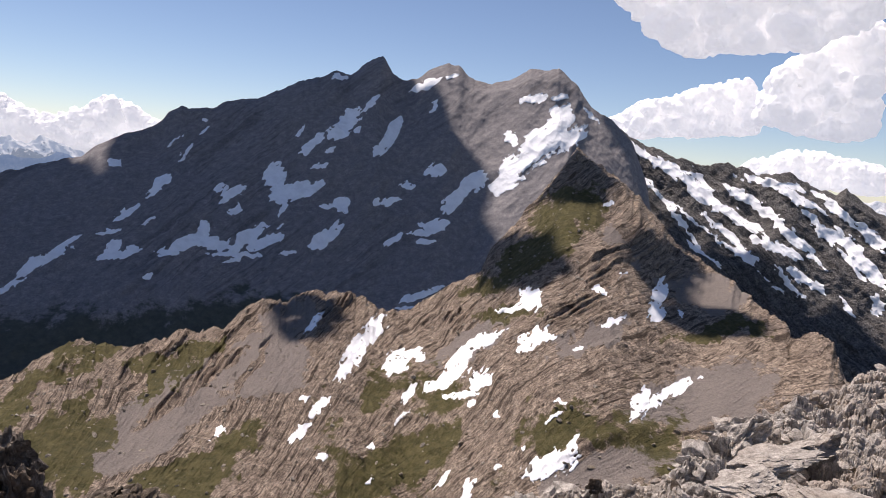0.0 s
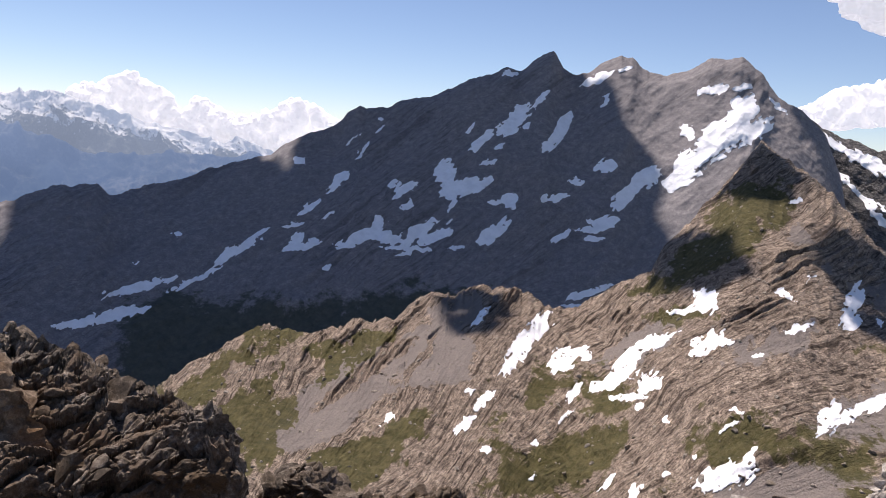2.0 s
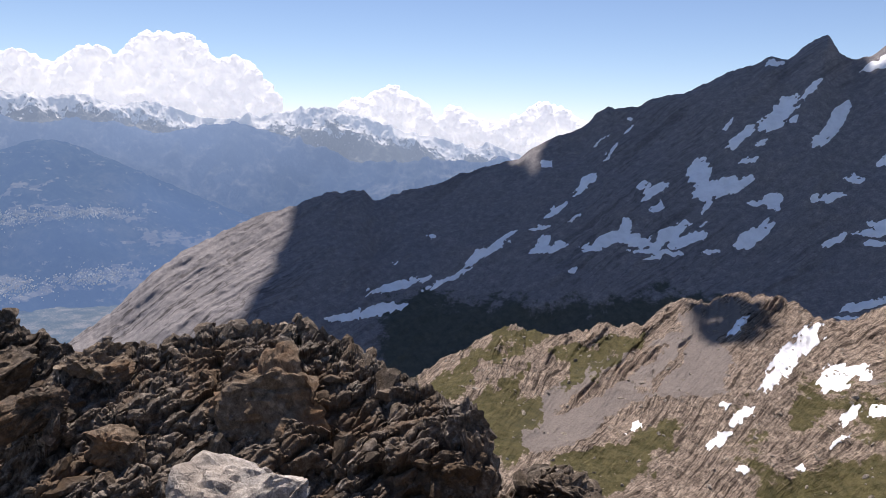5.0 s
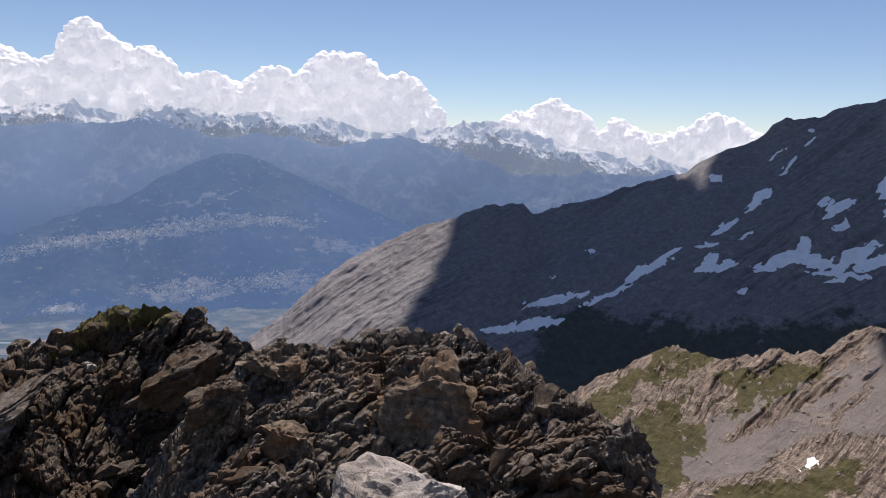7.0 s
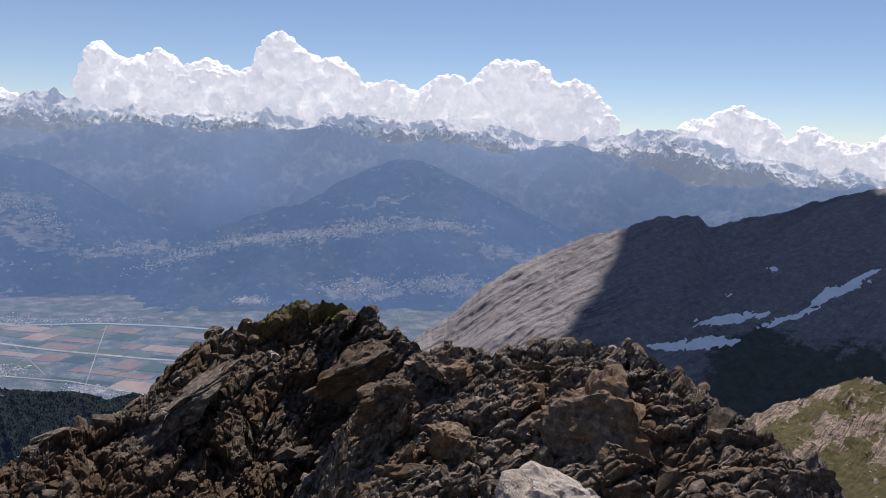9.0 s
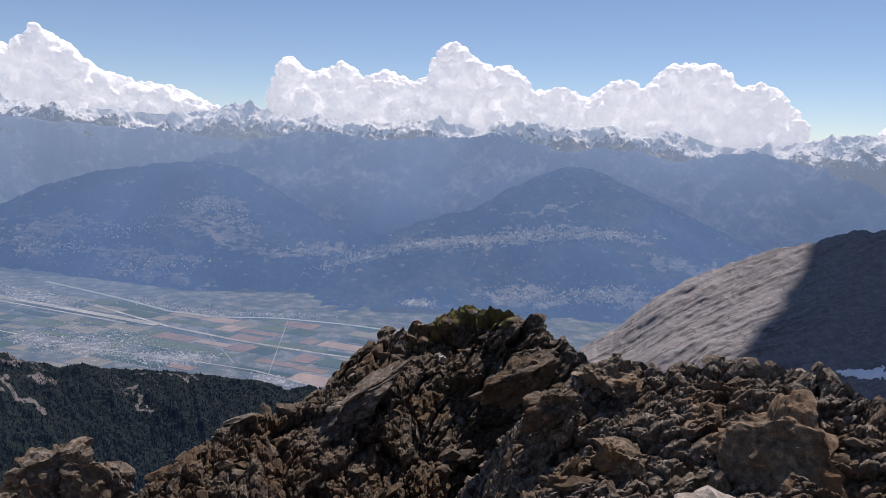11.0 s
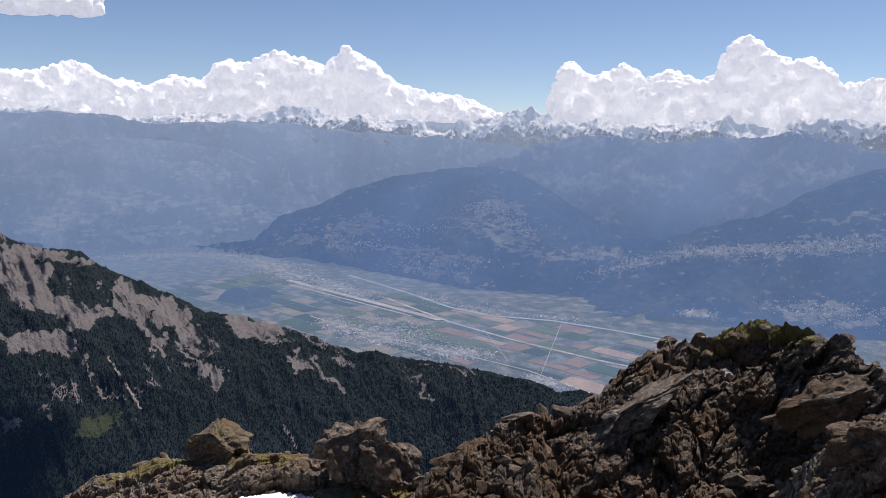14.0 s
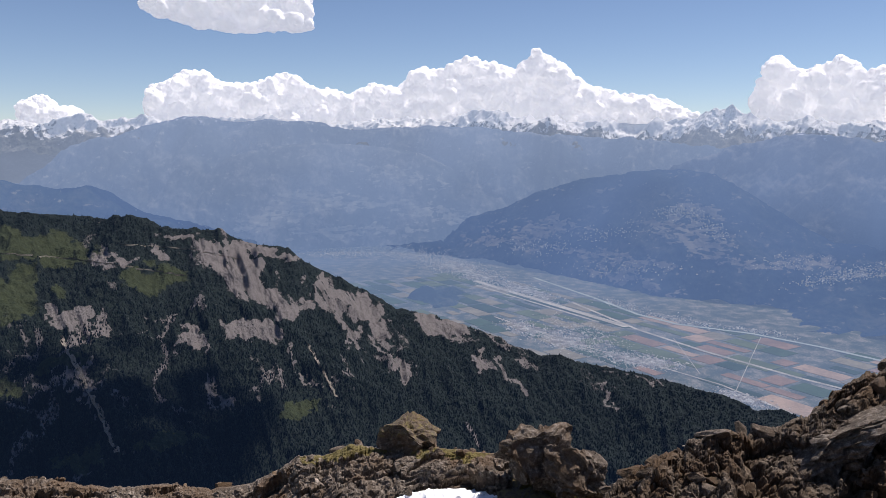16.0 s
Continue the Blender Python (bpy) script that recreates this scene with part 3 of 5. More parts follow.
SNOW_MAIN_B = [(-6.74, 1.54, 0.34, 0.17, 25), (-9.88, 0.23, 1.26, 0.25, 46), (-8.6, -0.09, 0.42, 0.17, 35), (-10.96, 1.09, 0.5, 0.16, 64), (-0.75,
    -1.01, 0.86, 0.47, 10), (-2.71, -2.28, 0.51, 0.26, 5), (-3.91, -3.54, 0.77, 0.26, 25), (-5.05, -3.71, 0.34, 0.26, 34), (-7.5, -4.11, 0.6, 0.59, 49),
    (-8.46, -4.35, 0.67, 0.17, 4), (-12.54, -2.29, 0.92, 0.73, 83), (-11.11, -3.44, 2.09, 0.58, 19), (-11.67, -4.53, 0.93, 0.21, 64), (-9.67, -3.12, 1.05,
    0.33, 34), (-9.23, -1.4, 0.5, 0.17, 25), (-12.0, -6.03, 0.34, 0.16, 64), (-11.92, -3.71, 1.03, 0.34, -16), (-15.57, -3.84, 1.06, 0.36, 39), (-16.39,
    -3.48, 0.48, 0.28, 24)]
SNOW_MAIN_C = [(-15.2, -5.05, 0.65, 0.33, 39), (-17.43, -6.75, 0.9, 0.55, 73), (-18.57, -7.62, 1.77, 0.4, 29), (-19.7, -8.35, 0.84, 0.2, 2), (-16.8,
    -7.54, 1.39, 0.45, -8), (-14.21, -7.0, 1.56, 0.49, 39), (-12.97, -7.27, 1.23, 0.42, 24), (-14.96, -8.29, 2.02, 0.21, 0), (-15.14, -8.71, 0.8, 0.17,
    13), (-11.26, -8.01, 0.75, 0.17, 8), (-8.61, -6.66, 1.48, 0.55, 42), (-9.49, -7.44, 0.5, 0.25, 4), (-3.47, -6.47, 0.86, 0.3, 29), (-0.32, -5.19, 0.86,
    0.52, 15), (-1.36, -5.79, 0.95, 0.22, 5), (-1.08, -6.46, 0.78, 0.17, 5), (-1.49, -5.2, 0.34, 0.17, 5), (-23.46, -8.07, 0.61, 0.41, 54), (-23.08,
    -8.58, 1.29, 0.24, 15)]
SNOW_MAIN_D = [(-23.85, -7.02, 0.73, 0.16, 13), (-22.17, -8.15, 0.37, 0.24, 23), (-21.3, -6.2, 0.47, 0.15, 44), (-20.98, -10.04, 0.3, 0.16, 23),
    (-20.71, -3.68, 1.1, 0.35, 45), (-22.62, -5.63, 1.06, 0.23, 35), (-23.62, -2.22, 0.58, 0.27, 4), (-19.62, -0.32, 0.72, 0.11, 45), (-18.83, -1.05,
    0.72, 0.15, 50), (-17.77, 1.29, 0.31, 0.12, 5), (-17.54, 0.59, 0.4, 0.12, 45), (-27.51, -8.86, 2.13, 0.33, 37), (-28.68, -9.43, 0.86, 0.29, 34),
    (-1.4, -10.67, 1.29, 0.3, 20), (-0.13, -10.14, 1.07, 0.26, 25), (-1.98, -11.57, 0.94, 0.17, 9), (10.53, 3.97, 0.75, 0.16, -45), (-34.38, -11.78, 2.4,
    0.34, 15), (-30.78, -11.31, 1.69, 0.21, 27)]
SNOW_MAIN_E = [(-36.84, -13.91, 2.02, 0.33, 15), (-35.39, -13.59, 1.22, 0.42, 10), (-38.89, -14.21, 1.18, 0.21, 9), (-32.06, -7.98, 0.21, 0.25, 62),
    (-34.7, -10.06, 0.25, 0.13, 1)]
SNOW_MAIN = SNOW_MAIN_A + SNOW_MAIN_B + SNOW_MAIN_C + SNOW_MAIN_D + SNOW_MAIN_E
SNOW_NEAR_A = [(-5.26, -14.56, 2.53, 0.68, 59), (-4.28, -13.01, 1.06, 0.6, 64), (-6.23, -16.29, 0.91, 0.51, 54), (-8.2, -19.26, 0.89, 0.33, 58),
    (-9.6, -21.11, 0.87, 0.25, 52), (-9.41, -18.72, 0.32, 0.21, 22), (-2.54, -15.66, 1.18, 0.68, 44), (-1.49, -14.95, 0.94, 0.25, 24), (-0.8, -15.2, 0.51,
    0.3, 4), (-1.84, -16.03, 0.85, 0.21, 14), (-1.24, -17.88, 0.92, 0.3, 64), (-1.75, -19.77, 0.83, 0.17, 49), (-4.03, -21.93, 0.28, 0.2, 33), (2.51,
    -15.06, 1.61, 0.47, 55), (3.92, -13.65, 1.79, 0.42, 31), (2.16, -16.14, 1.36, 0.42, 35), (0.92, -17.09, 1.06, 0.33, 15), (4.19, -16.46, 1.02, 0.59,
    45), (2.76, -17.77, 1.18, 0.29, 6)]
SNOW_NEAR_B = [(3.7, -18.3, 0.42, 0.21, 6), (0.28, -17.47, 0.42, 0.25, 44), (7.51, -10.0, 0.77, 0.85, 66), (6.29, -10.85, 1.36, 0.26, 18), (8.03,
    -13.02, 1.27, 0.59, 41), (7.44, -13.72, 0.76, 0.34, 26), (9.09, -12.77, 0.5, 0.25, 7), (11.3, -13.35, 0.42, 0.17, 17), (13.6, -11.16, 0.91, 0.33, 33),
    (12.51, -8.89, 0.62, 0.21, -29), (14.05, -7.65, 0.5, 0.12, 47), (16.89, -8.56, 1.07, 0.36, 82), (16.98, -10.0, 0.66, 0.48, 68), (18.45, -9.84, 0.2,
    0.2, 8), (-9.05, -13.06, 0.83, 0.25, 54), (18.62, -15.3, 1.99, 0.35, 42), (16.52, -16.53, 1.14, 0.47, 73), (16.2, -17.32, 0.73, 0.31, 49), (10.51,
    -21.8, 1.96, 0.87, 23)]
SNOW_NEAR_C = [(11.66, -20.43, 0.98, 0.32, 67), (9.29, -22.76, 0.9, 0.39, 18), (9.93, -18.64, 0.75, 0.16, 47), (10.44, -17.34, 0.37, 0.25, 8), (7.99,
    -21.0, 0.25, 0.2, 7), (6.15, -22.58, 0.33, 0.16, 26), (5.77, -18.92, 0.25, 0.21, 6), (4.09, -24.34, 0.8, 0.32, 65), (-15.75, -21.1, 0.68, 0.2, 52),
    (-7.73, -22.78, 0.48, 0.24, 21), (1.78, -23.95, 1.0, 0.2, 59), (-3.83, -24.31, 0.32, 0.16, 42), (6.01, -2.58, 0.42, 0.21, 35), (12.56, -2.41, 0.37,
    0.21, 36)]
SNOW_NEAR = SNOW_NEAR_A + SNOW_NEAR_B + SNOW_NEAR_C
SNOW_RIDGE_A = [(15.09, 1.23, 1.83, 0.32, -34), (16.35, 0.72, 0.8, 0.48, -26), (18.02, -0.16, 1.19, 0.55, -31), (19.25, -0.66, 1.2, 0.39, -45),
    (20.55, -1.96, 2.3, 0.55, -27), (21.55, -0.85, 1.14, 0.46, -26), (19.17, -3.32, 3.51, 0.2, -33), (21.17, -3.92, 1.93, 0.31, -35), (22.45, -5.18, 0.96,
    0.39, -40), (16.65, -1.93, 2.03, 0.24, -45), (18.26, -3.83, 1.2, 0.24, -45), (19.6, -5.32, 1.17, 0.2, -30), (23.64, 0.13, 1.62, 0.46, -8), (25.18,
    -0.7, 1.45, 0.45, -26), (23.55, -2.05, 1.69, 0.53, -36), (25.17, -3.45, 1.47, 0.45, -36), (24.56, -4.31, 1.27, 0.54, -20), (26.42, -6.23, 1.07, 0.53,
    -30), (25.39, -6.57, 1.1, 0.3, -40)]
SNOW_RIDGE_B = [(24.93, -7.24, 0.43, 0.19, -24), (26.81, -2.47, 1.46, 0.43, -41), (28.06, -1.56, 1.07, 0.36, -37), (28.64, -3.41, 0.9, 0.63, -46),
    (29.91, -2.87, 0.86, 0.56, -37), (30.2, -5.1, 1.04, 0.63, -41), (29.72, -0.26, 0.97, 0.52, -6), (29.17, -4.87, 1.07, 0.21, -46), (29.21, -7.73, 0.53,
    0.22, -45), (30.98, -7.24, 0.32, 1.12, 10), (26.71, -4.43, 1.1, 0.22, -46), (26.91, -0.53, 0.71, 0.29, -27)]
SNOW_RIDGE = SNOW_RIDGE_A + SNOW_RIDGE_B
TURF_NEAR = [(-28.5, -17.4, 3.0, 0.7, 40), (-38.0, -22.2, 5.0, 1.5, 36), (-32.0, -20.2, 3.0, 0.8, 40), (9.42, -3.47, 2.91, 1.49, 36), (7.6, -6.64, 3.38, 1.07, 46), (4.81, -9.06, 2.56, 0.64, 36), (21.24, -10.81, 2.98, 0.72, 15), (-25.46,
    -15.0, 1.75, 0.38, 9), (-17.06, -15.12, 1.75, 0.57, 22), (-18.2, -16.52, 1.35, 0.48, 53), (-20.56, -16.49, 0.95, 0.96, 63), (-26.38, -21.48, 2.03,
    1.1, 51), (-24.92, -22.4, 3.0, 1.0, 62), (-27.6, -20.4, 1.6, 1.0, 60), (-16.26, -23.4, 3.7, 1.2, 42), (-24.5, -15.6, 1.8, 0.6, 37), (-20.0, -17.0, 2.4, 0.5, 50), (-15.48, -22.47, 3.42, 1.0, 25), (-17.87, -23.91, 3.34, 1.16, 13), (-1.92, -23.02, 4.92, 1.62, 29), (0.66, -21.64, 2.47, 1.03, 49), (11.1,
    -19.3, 2.48, 1.2, 47), (5.92, -11.53, 2.55, 0.51, 16), (-4.13, -17.85, 1.66, 1.05, 54), (-28.13, -22.74, 1.66, 1.4, 62), (-25.36, -18.98, 2.09, 0.45,
    47)]
CLIFF_NEAR = [(-22.09, -16.45, 1.65, 0.39, 42), (-18.13, -18.11, 4.21, 0.52, 37), (-14.67, -14.07, 3.03, 0.45, 53), (-7.16, -12.33, 2.11, 0.85, 64),
    (-19.42, -15.72, 1.9, 0.32, 37), (13.13, -6.91, 2.47, 0.92, 47), (10.6, -10.81, 2.5, 0.67, 27), (2.88, -11.82, 3.42, 0.6, 16), (9.12, -0.52, 1.57,
    1.1, 45), (4.51, -5.85, 1.29, 0.6, 75), (15.43, -5.39, 2.84, 0.82, -39), (-27.87, -17.7, 2.02, 0.37, 42), (27.59, -11.1, 1.44, 0.73, 43), (24.89,
    -9.82, 1.45, 0.54, -34), (8.16, -7.87, 2.96, 0.51, 46), (-13.29, -16.51, 2.01, 0.33, 58)]
SCREE_NEAR = [(-19.28, -19.26, 6.85, 1.98, 37), (-12.06, -16.08, 2.45, 2.46, 63), (21.02, -15.28, 4.5, 1.95, 27), (12.48, -12.48, 3.28, 0.83, 28),
    (3.03, -13.52, 3.41, 0.85, 36), (14.18, -5.11, 2.45, 1.23, -34), (20.14, -8.12, 2.64, 1.21, -13), (-10.54, -13.12, 2.49, 1.26, 43), (14.82, -21.54,
    4.72, 1.16, 26)]
TURF_FOREST = [(-125.42, -9.48, 2.28, 0.8, -4), (-132.8, -7.03, 3.79, 0.95, -9), (-124.87, -21.02, 1.94, 0.77, -2), (-130.62, -21.3, 1.34, 1.05, 12),
    (-115.25, -19.76, 1.14, 0.57, 6), (-134.01, -9.95, 1.47, 2.04, -68), (-134.8, -16.18, 0.81, 0.55, -9), (-131.61, -14.77, 0.57, 1.03, -67)]
BARE_FOREST = [(-119.12, -9.82, 3.52, 1.07, -38), (-115.67, -12.28, 1.24, 0.51, 18), (-113.1, -11.74, 1.91, 0.5, -62), (-109.88, -12.89, 3.21, 0.76,
    -39), (-103.95, -13.81, 1.71, 0.6, -20), (-100.62, -16.55, 1.18, 0.38, -49), (-130.7, -11.81, 0.6, 1.2, 68), (-128.32, -8.1, 0.54, 0.88, 59),
    (-124.96, -7.89, 0.76, 0.48, -3), (-118.44, -13.81, 2.45, 0.58, -8), (-121.49, -17.86, 1.62, 0.27, -68), (-123.33, -14.07, 0.98, 0.47, 58), (-107.72,
    -16.54, 1.7, 0.29, -50), (-111.22, -14.77, 1.49, 0.42, -51), (-98.84, -17.35, 1.66, 0.34, -53), (-130.65, -16.42, 2.29, 0.24, -80), (-114.73, -16.71,
    2.09, 0.16, -62), (-90.96, -19.03, 1.2, 0.24, -78)]

BARE_FOREST = [(a, e, l * 1.1, w * 1.3, r) for a, e, l, w, r in BARE_FOREST[:5]] + BARE_FOREST[5:] + [(-118.6, -7.7, 3.6, 0.3, -11), (-123.5, -6.9, 2.0, 0.2, -12)]
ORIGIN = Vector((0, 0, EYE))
from mathutils.bvhtree import BVHTree

# ---------- colours ----------
M_MAIN = land_material("grey_shale", (0.152, 0.146, 0.156), (0.212, 0.2, 0.205), (0.29, 0.27, 0.265), 40.0, strata=(0.62, 26.0), leafy=0.45, banding=0.1, bump=0.1, lumps=0.08, speckle=0.3, fray=0.45,
                       grass=((0.052, 0.06, 0.05), (0.085, 0.09, 0.07)))
M_RIDGE = land_material("dark_shale", (0.085, 0.084, 0.088), (0.135, 0.13, 0.13), (0.2, 0.19, 0.182), 45.0, strata=(0.5, 8.0), banding=0.5)
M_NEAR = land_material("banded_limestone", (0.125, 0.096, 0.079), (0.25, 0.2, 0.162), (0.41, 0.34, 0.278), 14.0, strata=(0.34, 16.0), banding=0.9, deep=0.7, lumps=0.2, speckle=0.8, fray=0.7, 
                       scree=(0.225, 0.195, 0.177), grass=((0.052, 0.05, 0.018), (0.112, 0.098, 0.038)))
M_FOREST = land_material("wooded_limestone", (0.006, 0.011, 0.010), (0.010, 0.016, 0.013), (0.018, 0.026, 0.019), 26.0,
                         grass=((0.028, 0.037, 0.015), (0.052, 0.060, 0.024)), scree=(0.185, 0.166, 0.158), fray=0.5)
WOODS = ((0.014, 0.024, 0.018), (0.036, 0.052, 0.036), (0.10, 0.105, 0.07))
ROCKS = ((0.03, 0.04, 0.035), (0.08, 0.085, 0.075), (0.22, 0.21, 0.185))
# haze colour painted low on the hills
LOW_HAZE = (0.125, 0.21, 0.40)
M_HILL = far_material("hazy_hill", WOODS, 110.0, 0.75, (0.18, 0.275, 0.465), meadow=(0.42, 0.37, 0.25), low=LOW_HAZE)
M_DOME = far_material("hazy_woods", WOODS, 110.0, 0.75, (0.165, 0.265, 0.465), meadow=(0.44, 0.40, 0.29), low=LOW_HAZE)
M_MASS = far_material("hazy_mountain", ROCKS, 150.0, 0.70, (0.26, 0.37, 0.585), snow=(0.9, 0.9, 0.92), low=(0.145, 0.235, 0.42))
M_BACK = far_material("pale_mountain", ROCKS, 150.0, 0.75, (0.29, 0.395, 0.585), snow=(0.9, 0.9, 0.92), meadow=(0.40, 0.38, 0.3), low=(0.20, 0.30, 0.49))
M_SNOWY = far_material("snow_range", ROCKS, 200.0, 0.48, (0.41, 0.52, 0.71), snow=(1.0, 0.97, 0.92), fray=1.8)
# valley floor and what lies on it: haze painted in as emission
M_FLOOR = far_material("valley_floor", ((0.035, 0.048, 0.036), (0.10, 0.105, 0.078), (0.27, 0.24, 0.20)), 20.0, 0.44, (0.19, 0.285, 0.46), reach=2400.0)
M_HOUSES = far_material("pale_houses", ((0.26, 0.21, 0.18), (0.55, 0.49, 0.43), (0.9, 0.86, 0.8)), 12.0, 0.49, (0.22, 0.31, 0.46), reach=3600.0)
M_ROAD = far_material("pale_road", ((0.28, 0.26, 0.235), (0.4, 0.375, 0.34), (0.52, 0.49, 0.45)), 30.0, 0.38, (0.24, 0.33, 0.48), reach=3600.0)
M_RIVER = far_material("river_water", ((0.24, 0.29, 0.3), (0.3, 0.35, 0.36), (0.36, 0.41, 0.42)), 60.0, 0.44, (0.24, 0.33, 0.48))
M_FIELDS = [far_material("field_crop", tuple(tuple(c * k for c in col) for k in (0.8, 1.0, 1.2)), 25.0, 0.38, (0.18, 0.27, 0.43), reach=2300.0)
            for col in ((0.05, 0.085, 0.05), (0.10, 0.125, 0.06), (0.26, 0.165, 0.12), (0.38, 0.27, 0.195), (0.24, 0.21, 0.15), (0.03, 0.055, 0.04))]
M_SNOW = snow_material("old_snow")
M_CLOUD = cloud_material("cumulus", 0.225)
CRAG_TONES = ((0.045, 0.034, 0.024), (0.115, 0.089, 0.066), (0.30, 0.25, 0.20), (0.10, 0.06, 0.03))
GREY_TONES = ((0.06, 0.047, 0.036), (0.16, 0.13, 0.103), (0.40, 0.345, 0.29), (0.125, 0.08, 0.047))
M_CRAG = crag_material("limestone", *CRAG_TONES)
M_GREY = crag_material("grey_limestone", *GREY_TONES)
M_CRAG_LOOSE = crag_material("loose_limestone", (0.045, 0.035, 0.026), (0.105, 0.083, 0.063), (0.28, 0.235, 0.19), (0.09, 0.058, 0.032), loose=True)
M_GREY_LOOSE = crag_material("loose_grey_limestone", (0.06, 0.048, 0.037), (0.145, 0.118, 0.094), (0.36, 0.31, 0.26), (0.12, 0.08, 0.048), loose=True)
M_FLECK_LOOSE = crag_material("sunlit_fleck_limestone", (0.12, 0.1, 0.082), (0.24, 0.205, 0.17), (0.42, 0.37, 0.32), (0.2, 0.15, 0.105), loose=True)
M_PALE = crag_material("pale_limestone", (0.20, 0.178, 0.155), (0.44, 0.395, 0.35), (0.68, 0.625, 0.565), (0.38, 0.32, 0.265), grit=0.6)
M_TAN = crag_material("tan_limestone", (0.07, 0.052, 0.036), (0.19, 0.142, 0.10), (0.36, 0.29, 0.22), (0.21, 0.115, 0.055))
M_SPRUCE, n_, l_, b_ = material("spruce")
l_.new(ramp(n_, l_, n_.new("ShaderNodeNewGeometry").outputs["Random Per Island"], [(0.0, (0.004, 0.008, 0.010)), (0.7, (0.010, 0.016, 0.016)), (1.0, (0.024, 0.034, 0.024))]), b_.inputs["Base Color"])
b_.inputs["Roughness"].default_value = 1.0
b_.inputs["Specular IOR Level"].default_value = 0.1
# blue haze painted into the spruces and the wooded slope as faint emission
haze_emission(n_, l_, b_, 0.036, (0.09, 0.185, 0.42))
haze_emission(M_FOREST.node_tree.nodes, M_FOREST.node_tree.links, M_FOREST.node_tree.nodes["Principled BSDF"], 0.036, (0.09, 0.185, 0.42))

# ---------- the land ----------
FLOOR_Z = -530.0


def disc(name, r0, r1, nr, na, mat, height):
    r = r0 + (r1 - r0) * np.linspace(0, 1, nr) ** 1.5
    a = np.linspace(0, 2 * math.pi, na)
    R, A = np.meshgrid(r, a, indexing="ij")
    X, Y = R * np.sin(A), R * np.cos(A)
    P = np.stack([X, Y, height(X, Y, R)], -1).reshape(-1, 3)
    return mesh_object(name, P, grid_faces(nr, na)[:, ::-1], mat, cover=np.zeros((len(P), 3)))


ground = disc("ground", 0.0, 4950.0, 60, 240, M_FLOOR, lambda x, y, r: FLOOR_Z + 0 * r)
tagged(ground, "hazy valley floor of fields and meadows far below", "ground", kind="structure")


def summit_height(x, y, r):
    z = -0.66 * np.maximum(r - 2.2, 0) - 0.05 * r
    z = np.where(r > 60, -38.0 - 0.0 * r - 0.72 * (r - 60), z)
    return np.maximum(z, FLOOR_Z - 30) + 0.05 * np.minimum(r, 8) * fbm(np.stack([x, y, 0 * x], -1) * 1.3, 4, 3) - 0.05


summit = disc("summit", 0.0, 850.0, 120, 300, M_CRAG, summit_height)
tagged(summit, "steep rocky mountain summit under the lookout", "mountain", kind="structure")

def near_cover(A, EL, V, cov, P):
    """Turf that thins out over the lower slopes, and dark banded cliffs."""
    low = np.clip((-13.5 - EL) / 4.0, 0, 1) * np.clip((A + 12) / 6.0, 0, 1) * np.clip((24 - A) / 6.0, 0, 1)
    cov[..., 0] = np.maximum(cov[..., 0], low * np.clip(0.33 + 0.6 * fbm(P / 30.0, 5, 91, 0.6), 0, 0.8))
    cov[..., 2] = blobs(A, EL, CLIFF_NEAR, 0.35)
    return cov


def forest_cover(A, EL, V, cov, P):
    """Pale gullies and rock bands between the trees."""
    q = bedding(P, -112, -62)
    streak = ridged(q / np.array((170.0, 120.0, 34.0)), 5, 95, 0.6)
    rib = ridged(np.stack([A * 1.9 + 1.1 * EL, EL * 0.35, 0 * A], -1), 4, 99, 0.6)
    cov[..., 1] = cov[..., 1] * np.clip(0.75 + 0.35 * rib, 0.3, 1.0)
    cov[..., 1] = np.maximum(cov[..., 1], np.clip(streak * 0.9 - 0.75, 0, 0.8) * np.clip(0.3 + fbm(P / 260.0, 3, 97), 0, 1))
    return cov


def main_cover(A, EL, V, cov, P):
    """Bare dark beds of rock near the crest and on the flank."""
    cov[..., 2] = np.clip(0.5 * fbm(P / 240.0, 4, 93), 0, 0.3) + 0.75 * np.clip((-A - 41) / 5.0, 0, 1)
    cov[..., 0] = np.clip((-10.5 - EL) / 3.0 + 0.4 * fbm(P / 90.0, 4, 98), 0, 0.95) * np.clip((A + 38) / 4.0, 0, 1) * (EL < -9)
    return cov


def forest_relief(P, A, V, B):
    """Broad spurs, with ribs and gullies that run straight down the cliffs."""
    el = np.degrees(np.arctan2(P[..., 2] - EYE, np.hypot(P[..., 0], P[..., 1])))
    rib = ridged(np.stack([A * 0.9 + 0.25 * el, el * 0.22, 0 * A], -1), 5, 99, 0.6)
    return mountain_relief(130.0, 34.0, -115, -60, 30.0, 4, 0.2)(P, A, V, B) + rib * (3.0 + 3.5 * blobs(A, el, BARE_FOREST)) * np.clip((0.95 - V) * 9, 0, 1)


main = slope("mountain", [(-66, -22)] + MAIN + [(15.0, -0.6), (16.4, -5.5), (20, -14)], [(-66, 1500), (-52, 1650), (-37, 1800), (-20, 1950), (-5, 2050), (20, 2000)],
             [(-66, -26), (-50, -23), (-35, -22), (-20, -19), (0, -16), (20, -14)], [(-66, 1150), (-37, 1150), (-20, 1200), (0, 1300), (20, 1400)],
             M_MAIN, step=0.085, nv=260, folds=folded([(-60, 37), (-50, 33), (-44, 29), (-36, 30), (-20, 38), (5, 42)], 0.35, 11), relief=mountain_relief(170.0, 20.0, -34, 37, 9.0, 1, 0.3, [(-48, -10.0, 9.0, 4.0, 32)], pitch=0.5), jag=0.09, seed=1, power=1.1, cover_fn=main_cover)
